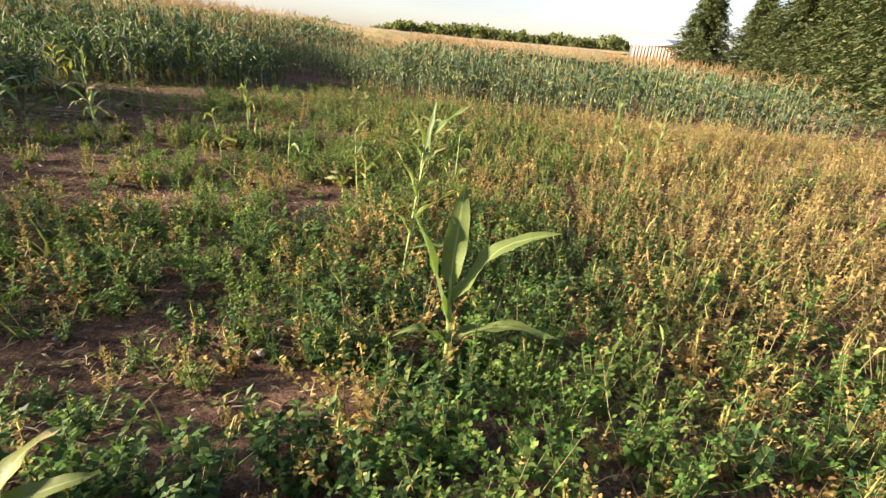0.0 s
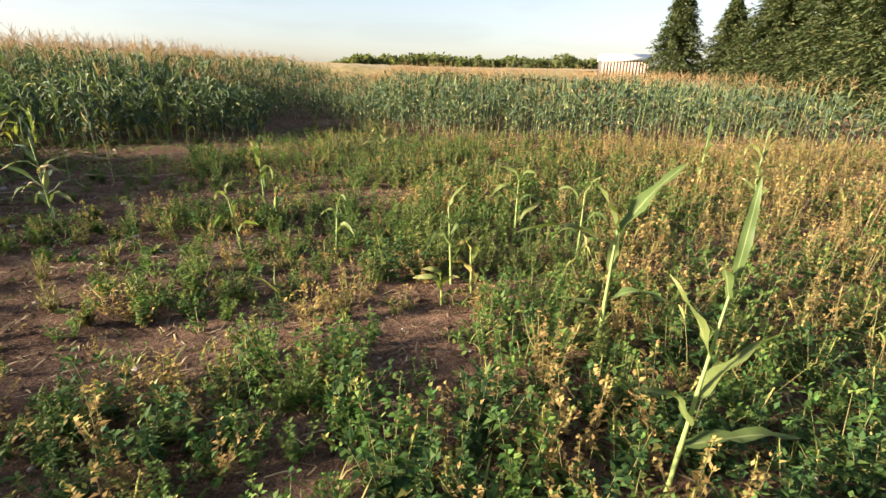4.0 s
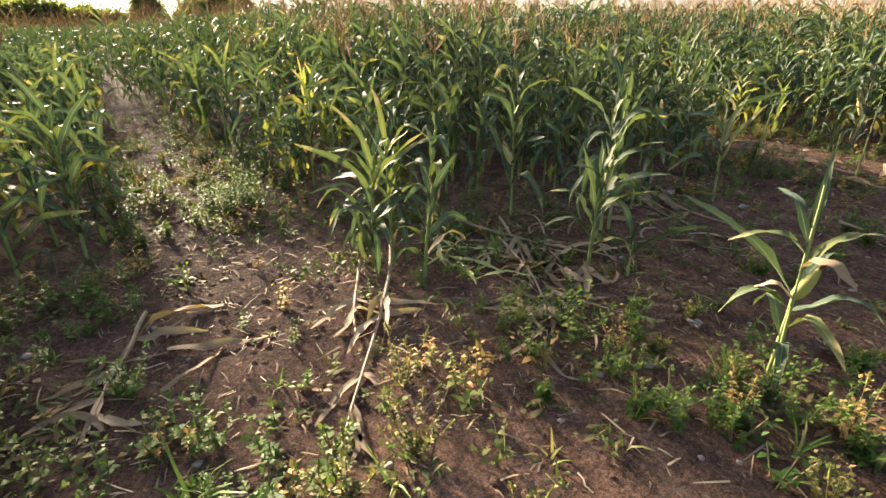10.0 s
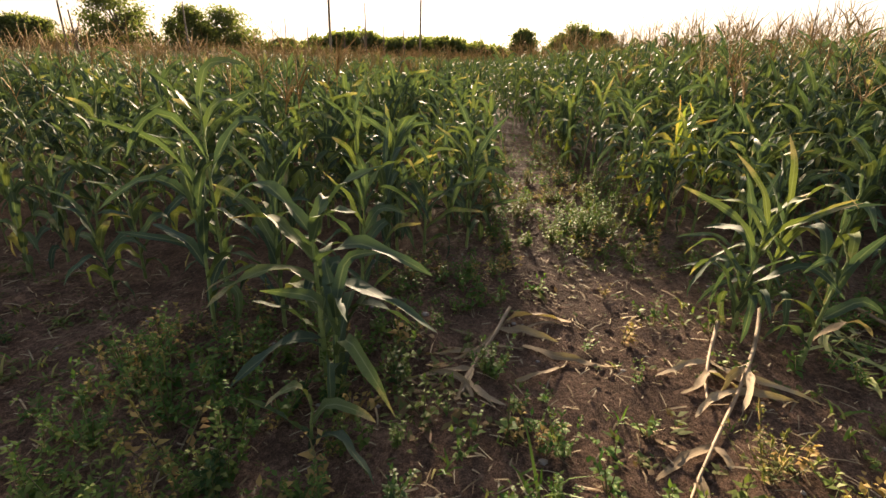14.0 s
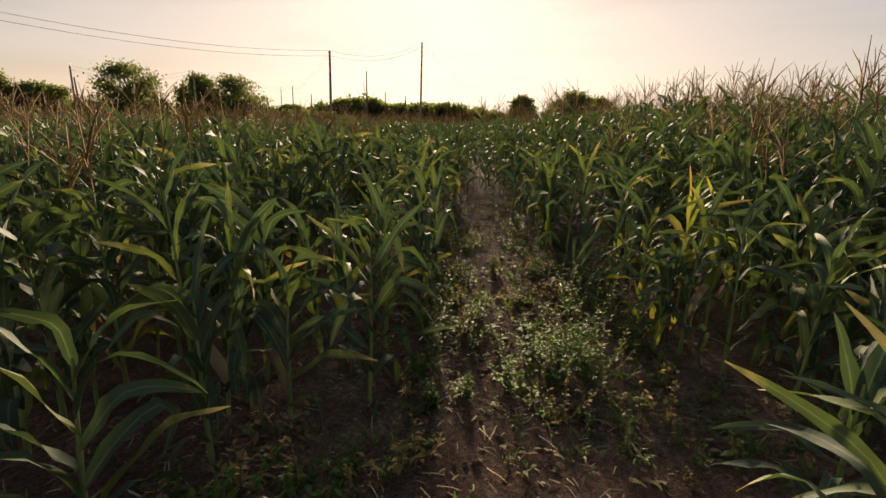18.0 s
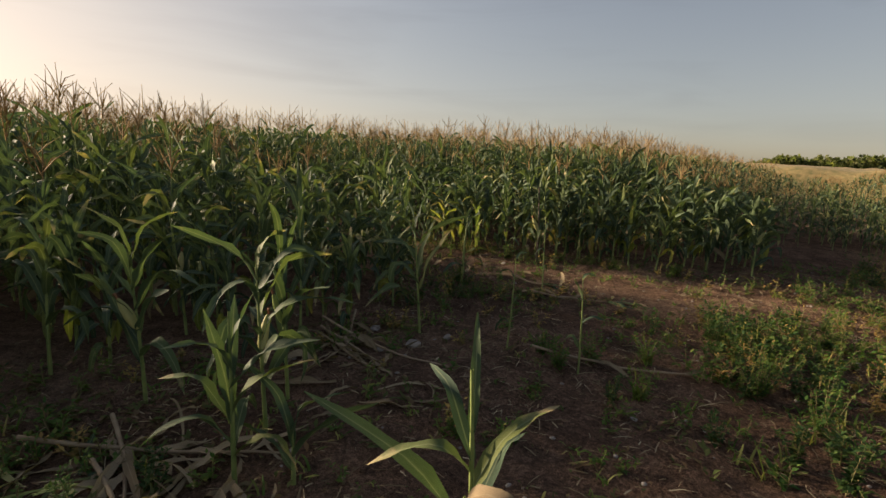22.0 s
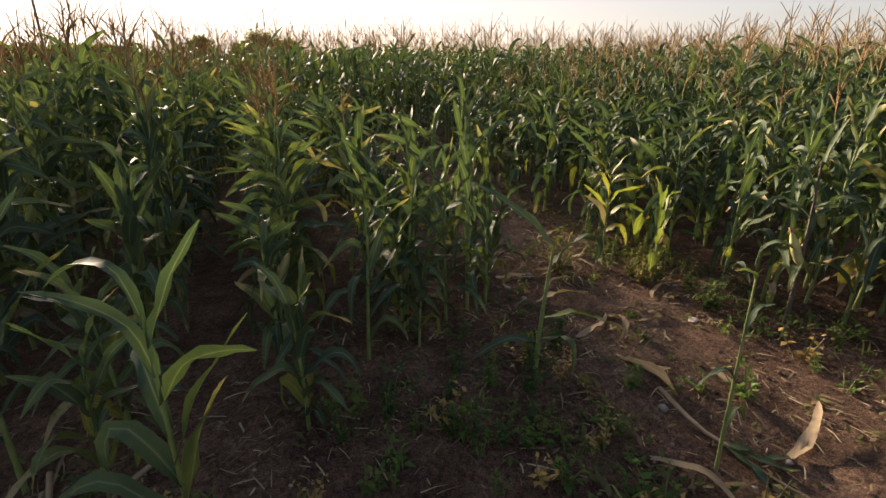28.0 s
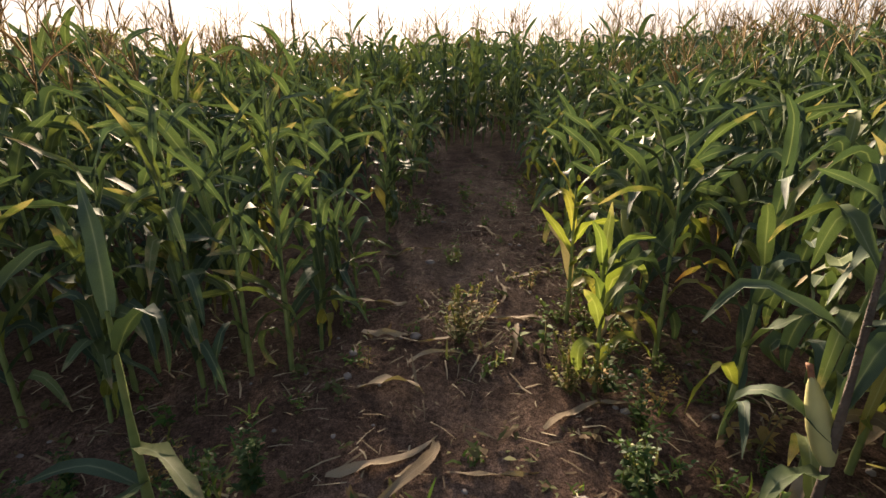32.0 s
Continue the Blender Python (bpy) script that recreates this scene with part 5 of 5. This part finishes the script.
# ---- fallen leaves and stalks of dry maize ----
def fallen_leaf(seed, x, y, yaw, length, width=0.055, mat=None, curl=1.0):
    rng = np.random.RandomState(seed)
    b = blade(rng, np.zeros(3), 0.0, rng.uniform(0.1, 0.35), length, width, rng.uniform(0.3, 0.7), 9, 0.5, 0.8, 3, curl * rng.uniform(-1.4, 1.4))
    v, q, r, a = b
    v[:, 2] = np.maximum(v[:, 2], 0.004 + 0.02 * rng.rand(len(v)))
    c, s = math.cos(yaw), math.sin(yaw)
    wx, wy = x + v[:, 0] * c - v[:, 1] * s, y + v[:, 0] * s + v[:, 1] * c
    base = float(surface_z(x, y))
    v[:, 2] += surface_z(wx, wy) - base
    ob = new("fallen_corn_leaf", quad_mesh("fallen_corn_leaf", v, q, mat or CORN_DRY, {"rib": r, "along": a}))
    ob.matrix_world = Matrix.Translation((x, y, base)) @ Euler((0, 0, yaw)).to_matrix().to_4x4()
    tagged(ob, "dry curled maize leaf lying on the soil", "fallen leaf", "fallen maize leaves")


def fallen_stalk(seed, x0, y0, x1, y1, lift=0.25, leaves=4, mat=None):
    rng = np.random.RandomState(seed)
    ln = math.hypot(x1 - x0, y1 - y0)
    yaw = math.atan2(y1 - y0, x1 - x0)
    ob = holder("fallen_corn_stalk", x0, y0, "dry bent maize stalk with withered leaves lying on the soil", "fallen stalk", "fallen maize stalks", yaw)
    s = np.linspace(0, 1, 9)
    side = 0.05 * ln * np.sin(s * 3.0 + rng.uniform(0, 3))
    wx = x0 + s * ln * math.cos(yaw) - side * math.sin(yaw)
    wy = y0 + s * ln * math.sin(yaw) + side * math.cos(yaw)
    z = surface_z(wx, wy) - surface_z(x0, y0) + 0.014 + lift * (1 - s) ** 2.2
    pts = np.stack([s * ln, side, z], -1)
    part("stalk", tube(pts, 0.012 - 0.006 * s, 6), DRY_STALK, ob)
    for k in range(leaves):
        i = rng.randint(2, 8)
        l = blade(rng, pts[i], rng.uniform(-1.1, 1.1), 0.05, rng.uniform(0.22, 0.4), 0.04, rng.uniform(0.5, 0.9), 7, 0.5, 0.8, 3, rng.uniform(-1, 1))
        l[0][:, 2] = np.maximum(l[0][:, 2], z.min() + 0.004)
        part("leaf", l, mat or CORN_DRY, ob)


fallen_stalk(1, -6.70, 6.05, -5.15, 5.45, 0.12, 7)
fallen_stalk(13, -6.56, 5.84, -5.80, 5.66, 0.05, 4)
fallen_stalk(14, -6.98, 8.56, -6.3, 8.56, 0.04, 3)
fallen_stalk(9, -3.42, 8.04, -3.15, 9.18, 0.12, 2)
fallen_stalk(10, -6.45, 4.62, -5.65, 4.52, 0.06, 5)
fallen_stalk(11, -7.15, 8.69, -6.21, 8.58, 0.05, 2)
fallen_stalk(12, -6.55, 6.90, -5.65, 6.75, 0.04, 2)
fallen_stalk(2, -6.85, 6.70, -6.04, 7.59, 0.1, 5)
fallen_stalk(3, -7.15, 8.69, -6.02, 8.98, 0.12, 3)
fallen_stalk(4, -7.20, 9.13, -6.56, 8.55, 0.08, 3)
fallen_stalk(5, -6.29, 10.83, -5.47, 11.50, 0.10, 4, CORN_LEAF)
fallen_stalk(6, -6.87, 11.40, -6.17, 11.59, 0.10, 4, CORN_LEAF)
fallen_stalk(7, -6.85, 7.10, -5.95, 6.80, 0.08, 4)
fallen_stalk(8, -5.60, 9.42, -4.54, 10.10, 0.10, 3)
rngf = np.random.RandomState(71)
FALLEN = [(-6.29, 4.60), (-6.15, 4.75), (-6.49, 5.03), (-5.95, 5.70), (-6.15, 5.80), (-6.05, 7.10), (-5.85, 7.20), (-5.95, 6.90), (-6.25, 7.00), (-5.70, 7.00), (-6.35, 6.80), (-5.90, 7.05), (-6.00, 7.15), (-5.80, 6.95), (-6.10, 6.85), (-5.75, 7.25), (-6.45, 6.95), (-6.65, 6.90), (-6.85, 6.85), (-6.55, 7.05), (-6.68, 8.31), (-6.99, 8.22), (-6.76, 8.58), (-6.82, 8.98), (-6.53, 8.84), (-7.07, 11.69), (-6.37, 11.69), (-5.87, 11.50), (-5.38, 11.31), (-6.85, 8.69),
          (-7.03, 8.87), (-6.67, 8.47), (-6.39, 8.22), (-6.10, 8.13), (-5.88, 8.40), (-7.76, 11.78), (-7.81, 12.20), (-8.07, 11.40), (-8.58, 11.31), (-8.97, 11.50), (-9.35, 12.15),
          (-8.75, 12.33), (-9.78, 11.21), (-10.46, 11.96), (-11.17, 11.40), (-7.27, 11.50), (-6.76, 11.87), (-7.57, 11.40), (-6.58, 11.12), (-7.95, 6.10), (-8.95, 5.40), (-9.65, 5.15), (-8.55, 4.30)]
for k, (x, y) in enumerate(FALLEN):
    fallen_leaf(200 + k, x, y, rngf.uniform(0, 6.28), rngf.uniform(0.25, 0.55), rngf.uniform(0.025, 0.055))

for cx, cy, rx, ry, n, mat in ((-5.75, 6.85, 0.34, 0.30, 18, CORN_DRY), (-6.61, 6.80, 0.2, 0.42, 9, HUSK), (-6.55, 6.60, 0.2, 0.4, 6, CORN_LEAF), (-6.80, 8.73, 0.3, 0.25, 8, CORN_DRY), (-5.95, 4.62, 0.35, 0.14, 7, CORN_DRY),
                               (-6.45, 6.62, 0.3, 0.2, 10, HUSK), (-5.68, 6.63, 0.2, 0.16, 9, CORN_DRY), (-6.9, 8.6, 0.25, 0.16, 8, CORN_DRY), (-6.2, 7.1, 0.22, 0.14, 7, CORN_DRY), (-8.16, 11.78, 0.8, 0.4, 7, CORN_DRY), (-6.17, 8.47, 0.5, 0.5, 6, CORN_DRY), (-6.35, 7.30, 0.5, 0.3, 8, CORN_DRY)):
    for k in range(n):
        fallen_leaf(rngf.randint(1000, 90000), cx + rngf.uniform(-rx, rx), cy + rngf.uniform(-ry, ry), rngf.uniform(0, 6.28), rngf.uniform(0.2, 0.5), rngf.uniform(0.012, 0.034), mat, 1.6)


# ---- spruces, field trees and the far wood ----
def spruce(seed, x, y, height, radius):
    rng = np.random.RandomState(seed)
    ob = holder("spruce_tree", x, y, "dark green spruce with drooping branches down to the ground", "tree", "spruces beside the field")
    part("trunk", tube([[0, 0, -0.1], [0, 0, height * 0.5], [0, 0, height * 0.98]], [0.03 * height, 0.018 * height, 0.003 * height], 8), BARK, ob)
    n = int(height * 78)
    f = (np.arange(n) + rng.rand(n)) / n
    ln = radius * (1 - f) ** 0.85 * rng.uniform(0.65, 1.12, n) + 0.12
    a = rng.uniform(0, 6.28, n)
    droop = rng.uniform(-0.35, 0.1, n)
    s = np.tile((np.arange(1, 9) / 8)[None, :, None], (n, 1, 5))
    turn = np.array([-1, 1, 0.5, -0.5, 0.1])[None, None] * rng.uniform(0.5, 1.1, s.shape)
    aa = a[:, None, None] + turn
    L = ln[:, None, None]
    base = np.stack([np.cos(a)[:, None, None] * L * s, np.sin(a)[:, None, None] * L * s, (height * (0.03 + 0.95 * f))[:, None, None] + droop[:, None, None] * L * s * s + 0.12 * L * np.sin(s * 3)], -1)
    base = base.reshape(-1, 3)
    base += rng.normal(0, 0.06, base.shape)
    d = np.stack([np.cos(aa), np.sin(aa), rng.uniform(-0.6, 0.55, aa.shape)], -1).reshape(-1, 3)
    m = len(base)
    up = np.c_[rng.normal(0, 0.4, (m, 2)), np.ones(m)]
    size = ((L * 0.10 * (1.1 - s) + 0.17).ravel()) * rng.uniform(0.7, 1.3, m)
    part("crown", leaf_cloud(base, d, up, size, rng.uniform(0.07, 0.13, m)), NEEDLES, ob)


for k, (x, y, h, r) in enumerate(((19.7, 38.4, 7.8, 2.7), (22.4, 36.5, 6.6, 2.8), (21.6, 30.4, 9.6, 3.8), (21.0, 25.8, 9.8, 3.6), (18.8, 20.6, 9.6, 3.4), (16.8, 16.4, 9.4, 2.8), (15.6, 12.8, 9.2, 2.6), (15.0, 9.4, 8.8, 2.5), (26.5, 37.0, 9.6, 3.2))):
    spruce(k + 300, x, y, h, r)


def broad_tree(seed, x, y, height, width, label, leaf=0.62, group="trees beyond the field"):
    rng = np.random.RandomState(seed)
    ob = holder("broadleaf_tree", x, y, label, "tree", group)
    limbs = [tube([[0, 0, -0.2], [0.02 * height, 0, height * 0.3], [0, 0.02 * height, height * 0.62]], [0.035 * height, 0.026 * height, 0.012 * height], 7)]
    out = []
    for k in range(70):
        a, f = rng.uniform(0, 6.28), rng.uniform(0.0, 1.0)
        rad = width / 2 * 1.25 * np.sin(np.pi * (0.28 + 0.64 * f)) ** 0.8 * rng.uniform(0.35, 0.95)
        c = np.array([np.cos(a) * rad, np.sin(a) * rad, height * (0.04 + 0.86 * f)])
        limbs.append(tube([[0, 0, height * 0.3 * f + 0.1 * height], c * [0.5, 0.5, 0.8], c], [0.012 * height, 0.008 * height, 0.002 * height], 4))
        o = rng.normal(0, 1, (80, 3)) * [width * 0.10, width * 0.10, height * 0.055]
        d = rng.normal(0, 1, (80, 3))
        d /= np.linalg.norm(d, axis=1, keepdims=True)
        out.append(leaf_cloud(c + o, d, rng.normal(0, 1, (80, 3)), leaf * rng.uniform(0.6, 1.3, 80), np.full(80, leaf * 0.6)))
    part("trunk", join(limbs), BARK, ob)
    part("crown", join(out), TREE_LEAF, ob)


def polar(az, dist, x0=-5.3, y0=5.0):
    return x0 + dist * math.cos(radians(az)), y0 + dist * math.sin(radians(az))


for k, (az, dist, h, w) in enumerate(((-126.1, 128, 8.8, 6.5), (-129.9, 130, 5.8, 9.0), (-136.6, 130, 11.2, 12.0), (-142.4, 131, 9.4, 9.0), (-146.0, 130, 9.8, 11.0), (-151.5, 140, 3.6, 7.0), (-176.9, 130, 7.6, 6.0), (177.2, 128, 9.0, 8.0), (179.2, 132, 6.8, 6.0), (175.0, 134, 7.4, 6.5))):
    x, y = polar(az, dist)
    broad_tree(400 + k, x, y, h, w, "round dark tree against the evening sky")


def wood(seed, name, az0, az1, dist, height, count, label, x0=-1.0, y0=3.0, foot=0.0):
    """A distant line of trees as one uneven mass of leaf clumps."""
    rng = np.random.RandomState(seed)
    out = []
    prof = Noise2(seed, 1.0)
    for k in range(count):
        az = rng.uniform(az0, az1)
        d = dist * rng.uniform(0.96, 1.1)
        x, y = x0 + d * math.cos(radians(az)), y0 + d * math.sin(radians(az))
        top = height * (0.5 + 0.65 * float(prof(az * 0.9, 0.3)) + 0.25 * float(prof(az * 3.1, 5.3)))
        top *= 0.35 + 0.65 * float(smooth(az0, az0 + 5, az) * smooth(az1, az1 - 5, az))
        z = float(ground_z(x, y)) + foot + rng.uniform(0.0, 1.0, 14) ** 0.7 * top
        dd = rng.normal(0, 1, (14, 3))
        dd /= np.linalg.norm(dd, axis=1, keepdims=True)
        at = np.c_[np.full(14, x), np.full(14, y), z] + rng.normal(0, height * 0.07, (14, 3))
        out.append(leaf_cloud(at, dd, rng.normal(0, 1, (14, 3)), np.full(14, height * 0.26), np.full(14, height * 0.2)))
    stuff(name, join(out), TREE_LEAF, label, "far wood")


wood(501, "far_wood", 62, 96, 330, 8.0, 800, "low dark wood along the far ridge")
wood(502, "far_thicket", -176, -152, 150, 5.0, 900, "dark thicket behind the maize towards the sun", -5.3, 5.0)
wood(504, "far_scrub", -158, -122, 132, 2.6, 500, "low scrub at the foot of the far trees", -5.3, 5.0)
wood(503, "far_hedge", 96, 180, 260, 4.0, 900, "low hedge far behind the maize", -5.3, 5.0)


# ---- pole line ----
def utility_pole(x, y, height, yaw):
    ob = holder("utility_pole", x, y, "weathered wooden utility pole with a crossarm", "utility pole", "pole line", yaw)
    part("pole", tube([[0, 0, -0.3], [0, 0, height * 0.5], [0, 0, height]], [0.17, 0.14, 0.11], 10), POLE_WOOD, ob)
    part("crossarm", tube([[-0.6, 0, height - 0.5], [0, 0, height - 0.5], [0.6, 0, height - 0.5]], [0.06, 0.06, 0.06], 4), POLE_WOOD, ob)
    for dx in (-0.5, 0.5):
        part("insulator", tube([[dx, 0, height - 0.46], [dx, 0, height - 0.38], [dx, 0, height - 0.30]], [0.05, 0.06, 0.03], 6), WHITE_METAL, ob)
    part("insulator", tube([[0, 0, height - 0.02], [0, 0, height + 0.06], [0, 0, height + 0.14]], [0.05, 0.06, 0.03], 6), WHITE_METAL, ob)
    return Vector((x, y, float(surface_z(x, y)) + height + 0.1))


LINE = [(-118.0, 48, 8.6), (-155.6, 60, 8.4), (-165.5, 80, 12.5), (-172.3, 215, 11.4), (-151.6, 150, 8.6), (-142.1, 105, 8.4), (-132.2, 90, 6.9), (-171.5, 260, 9.0), (-150.4, 200, 10.6)]
tops = []
for az, dist, h in LINE:
    x, y = polar(az, dist)
    tops.append(utility_pole(x, y, h, radians(az)))


def wire(a, b, sag, off=0.0):
    s = np.linspace(0, 1, 17)[:, None]
    p = np.array(a) * (1 - s) + np.array(b) * s
    p[:, 2] -= sag * 4 * (s * (1 - s))[:, 0]
    p[:, 2] += off
    v, q, r, al = tube(p, np.full(17, 0.014), 4)
    ob = new("power_line", quad_mesh("power_line", v, q, WIRE))
    tagged(ob, "thin dark overhead wire sagging between poles", "power line", "overhead wires")


for a, b in ((0, 1), (1, 2), (2, 3), (1, 4), (4, 5), (5, 6), (3, 7)):
    for off in (0.0, -0.55):
        wire(tops[a], tops[b], 1.2, off)


def dead_tree(seed, x, y, height):
    rng = np.random.RandomState(seed)
    ob = holder("dead_tree", x, y, "bare dead tree with a snapped trunk beyond the maize", "tree", "dead trees beyond the field")
    part("trunk", tube([[0, 0, -0.2], [0.03 * height, 0, height * 0.4], [0.07 * height, 0.02, height]], [0.14, 0.11, 0.06], 7), BARK, ob)
    for k in range(7):
        z, a = rng.uniform(0.15, 0.6) * height, rng.uniform(0, 6.28)
        ln = rng.uniform(0.18, 0.4) * height
        d = np.array([np.cos(a) * 0.5, np.sin(a) * 0.5, 0.85])
        p = np.array([0.03 * height, 0, z])
        part("branch", tube([p, p + d * ln * 0.5, p + d * ln + [0, 0, rng.uniform(-0.3, 0.4)]], [0.06, 0.04, 0.015], 5), BARK, ob)


for k, (az, dist, h) in enumerate(((-159.6, 72, 7.4), (-153.6, 84, 4.6), (-161.6, 90, 5.6), (-163.8, 92, 5.2), (-132.6, 60, 4.2), (-157.4, 86, 4.6))):
    x, y = polar(az, dist)
    dead_tree(450 + k, x, y, h)


# ---- fence post and the wagon behind the field ----
def fence_post(x, y):
    ob = holder("fence_post", x, y, "weathered wooden fence post beside the spruces", "fence post")
    part("post", tube([[0, 0, -0.2], [0.01, 0, 0.5], [0.02, 0.01, 0.95], [0.02, 0.01, 0.97]], [0.06, 0.058, 0.055, 0.02], 10), POST_WOOD, ob)
    part("wire_staple", tube([[-0.065, -0.05, 0.7], [0.0, -0.066, 0.7], [0.065, -0.05, 0.7]], [0.004, 0.004, 0.004], 4), WIRE, ob)


fence_post(12.6, 10.9)


def box(a, b):
    (x0, y0, z0), (x1, y1, z1) = a, b
    v = np.array([[x0, y0, z0], [x1, y0, z0], [x1, y1, z0], [x0, y1, z0], [x0, y0, z1], [x1, y0, z1], [x1, y1, z1], [x0, y1, z1]], float)
    q = np.array([[0, 3, 2, 1], [4, 5, 6, 7], [0, 1, 5, 4], [1, 2, 6, 5], [2, 3, 7, 6], [3, 0, 4, 7]])
    return v, q, np.zeros(8), np.zeros(8)


def flat_part(name, shape, mat, parent, label=""):
    v, q, r, a = shape
    ob = new(name, quad_mesh(name, v, q, mat, shade=False))
    ob.parent = parent
    return tagged(ob, label)


def grain_wagon():
    az, dist = 64.0, 54.0
    x, y = -1.78 + dist * math.cos(radians(az)), 2.85 + dist * math.sin(radians(az))
    ob = holder("farm_trailer", x, y, "boarded farm trailer with a white tarpaulin roof", "trailer", yaw=radians(az - 90 + 12))
    w, d = 4.5, 2.4
    flat_part("floor", box((-w / 2, -d / 2, 0.95), (w / 2, d / 2, 1.1)), DARK_GAP, ob)
    for k in range(15):
        x0 = -w / 2 + k * w / 15
        flat_part("board", box((x0 + 0.02, -d / 2 - 0.03, 1.1), (x0 + w / 15 - 0.02, -d / 2, 2.75)), SLAT_WOOD, ob)
    flat_part("back_wall", box((-w / 2, -d / 2 + 0.01, 1.1), (w / 2, d / 2, 2.76)), DARK_GAP, ob)
    v = []
    ys, zs = np.linspace(-d / 2 - 0.1, d / 2 + 0.1, 9), 2.78 + 0.55 * np.cos(np.linspace(-1.25, 1.25, 9))
    v = np.concatenate([np.stack([np.full(9, s * (w / 2 + 0.1)), ys, zs], -1) for s in (-1, 1)])
    v2 = v.copy()
    v2[:, 2] -= 0.35
    j = np.arange(8)
    q = np.r_[np.stack([j, j + 9, j + 10, j + 1], -1), np.stack([j + 18, j + 19, j + 28, j + 27], -1), np.stack([j, j + 1, j + 19, j + 18], -1), np.stack([j + 9, j + 27, j + 28, j + 10], -1), [[0, 18, 27, 9], [8, 17, 35, 26]]]
    flat_part("tarpaulin", (np.r_[v, v2], q, None, None), WHITE_METAL, ob, "white tarpaulin roof")
    for wx in (-1.5, -0.5, 1.5):
        for wy in (-1.0, 1.0):
            wheel = part("wheel", tube([[wx, wy - 0.14, 0.5], [wx, wy - 0.1, 0.5], [wx, wy + 0.1, 0.5], [wx, wy + 0.14, 0.5]], [0.36, 0.5, 0.5, 0.36], 16), DARK_GAP, ob)
            part("hub", tube([[wx, wy - 0.15, 0.5], [wx, wy, 0.5], [wx, wy + 0.15, 0.5]], [0.2, 0.22, 0.2], 10), WHITE_METAL, wheel)


grain_wagon()


# ---- far maize: a rough canopy carries on to the ridge ----
def far_canopy():
    rng = np.random.RandomState(81)
    bump = Noise2(82, 1.7)
    out = []
    xs = np.r_[np.linspace(-300, -46, 70), np.linspace(-45, 22, 110), np.linspace(23, 60, 20)]
    ys = np.r_[np.linspace(-14, 53, 100), np.linspace(54, 330, 90)]
    gx, gy = np.meshgrid(xs, ys, indexing="ij")
    east = 10.5 + 0.3 * (gy - 12) + 0.35 * np.clip(gy - 40, 0, 100)
    inside = np.minimum.reduce([np.minimum(depth_in_field(gx, gy), 60.0)])
    far = np.where((gx < -36) & (gy > 16), np.minimum(-gx - 36, gy - 16), -9.0)
    far = np.maximum(far, np.minimum(gy - 50, east - gx))
    far = np.minimum(far, np.hypot(gx - 22, gy - 51.5) - 6)
    cover = np.maximum(np.where((gy > 24) & (inside > 6.5), inside, -9), far)
    g = np.hypot(gx + 6, gy - 8)
    z = ground_z(gx, gy) - 0.1 + (1.35 + 0.35 * bump(gx, gy) + 0.35 * smooth(30, 60, g)) * smooth(0.0, 3.0, cover)
    idx = np.arange(gx.size).reshape(gx.shape)
    q = np.stack([idx[:-1, :-1], idx[1:, :-1], idx[1:, 1:], idx[:-1, 1:]], -1).reshape(-1, 4)
    keep = cover.reshape(-1)[q].min(1) > 0
    q = q[keep]
    used, inv = np.unique(q, return_inverse=True)
    v = np.stack([gx, gy, z], -1).reshape(-1, 3)[used]
    m, nt, b = material("far_maize")
    n1 = noise_tex(nt, 0.05, 4.0)
    n2 = noise_tex(nt, 2.2, 6.0)
    sep = nt.nodes.new("ShaderNodeSeparateXYZ")
    geo = nt.nodes.new("ShaderNodeNewGeometry")
    nt.links.new(geo.outputs["Position"], sep.inputs[0])
    mr = node(nt, "ShaderNodeMapRange", **{"From Min": 20.0, "From Max": 60.0})
    nt.links.new(sep.outputs["Y"], mr.inputs["Value"])
    col = ramp(nt, n2.outputs[0], [(0.3, (0.03, 0.06, 0.018)), (0.6, (0.08, 0.13, 0.035)), (0.75, (0.2, 0.18, 0.07))])
    tan = ramp(nt, n2.outputs[0], [(0.3, (0.12, 0.12, 0.045)), (0.55, (0.28, 0.20, 0.09)), (0.75, (0.40, 0.29, 0.14))])
    nt.links.new(mix_color(nt, mr.outputs[0], col, tan), b.inputs["Base Color"])
    b.inputs["Roughness"].default_value = 0.9
    ob = new("far_maize", quad_mesh("far_maize", v, inv.reshape(-1, 4), m))
    tagged(ob, "wide maize field ripening to tan on the slope", "corn field", kind="stuff")


far_canopy()
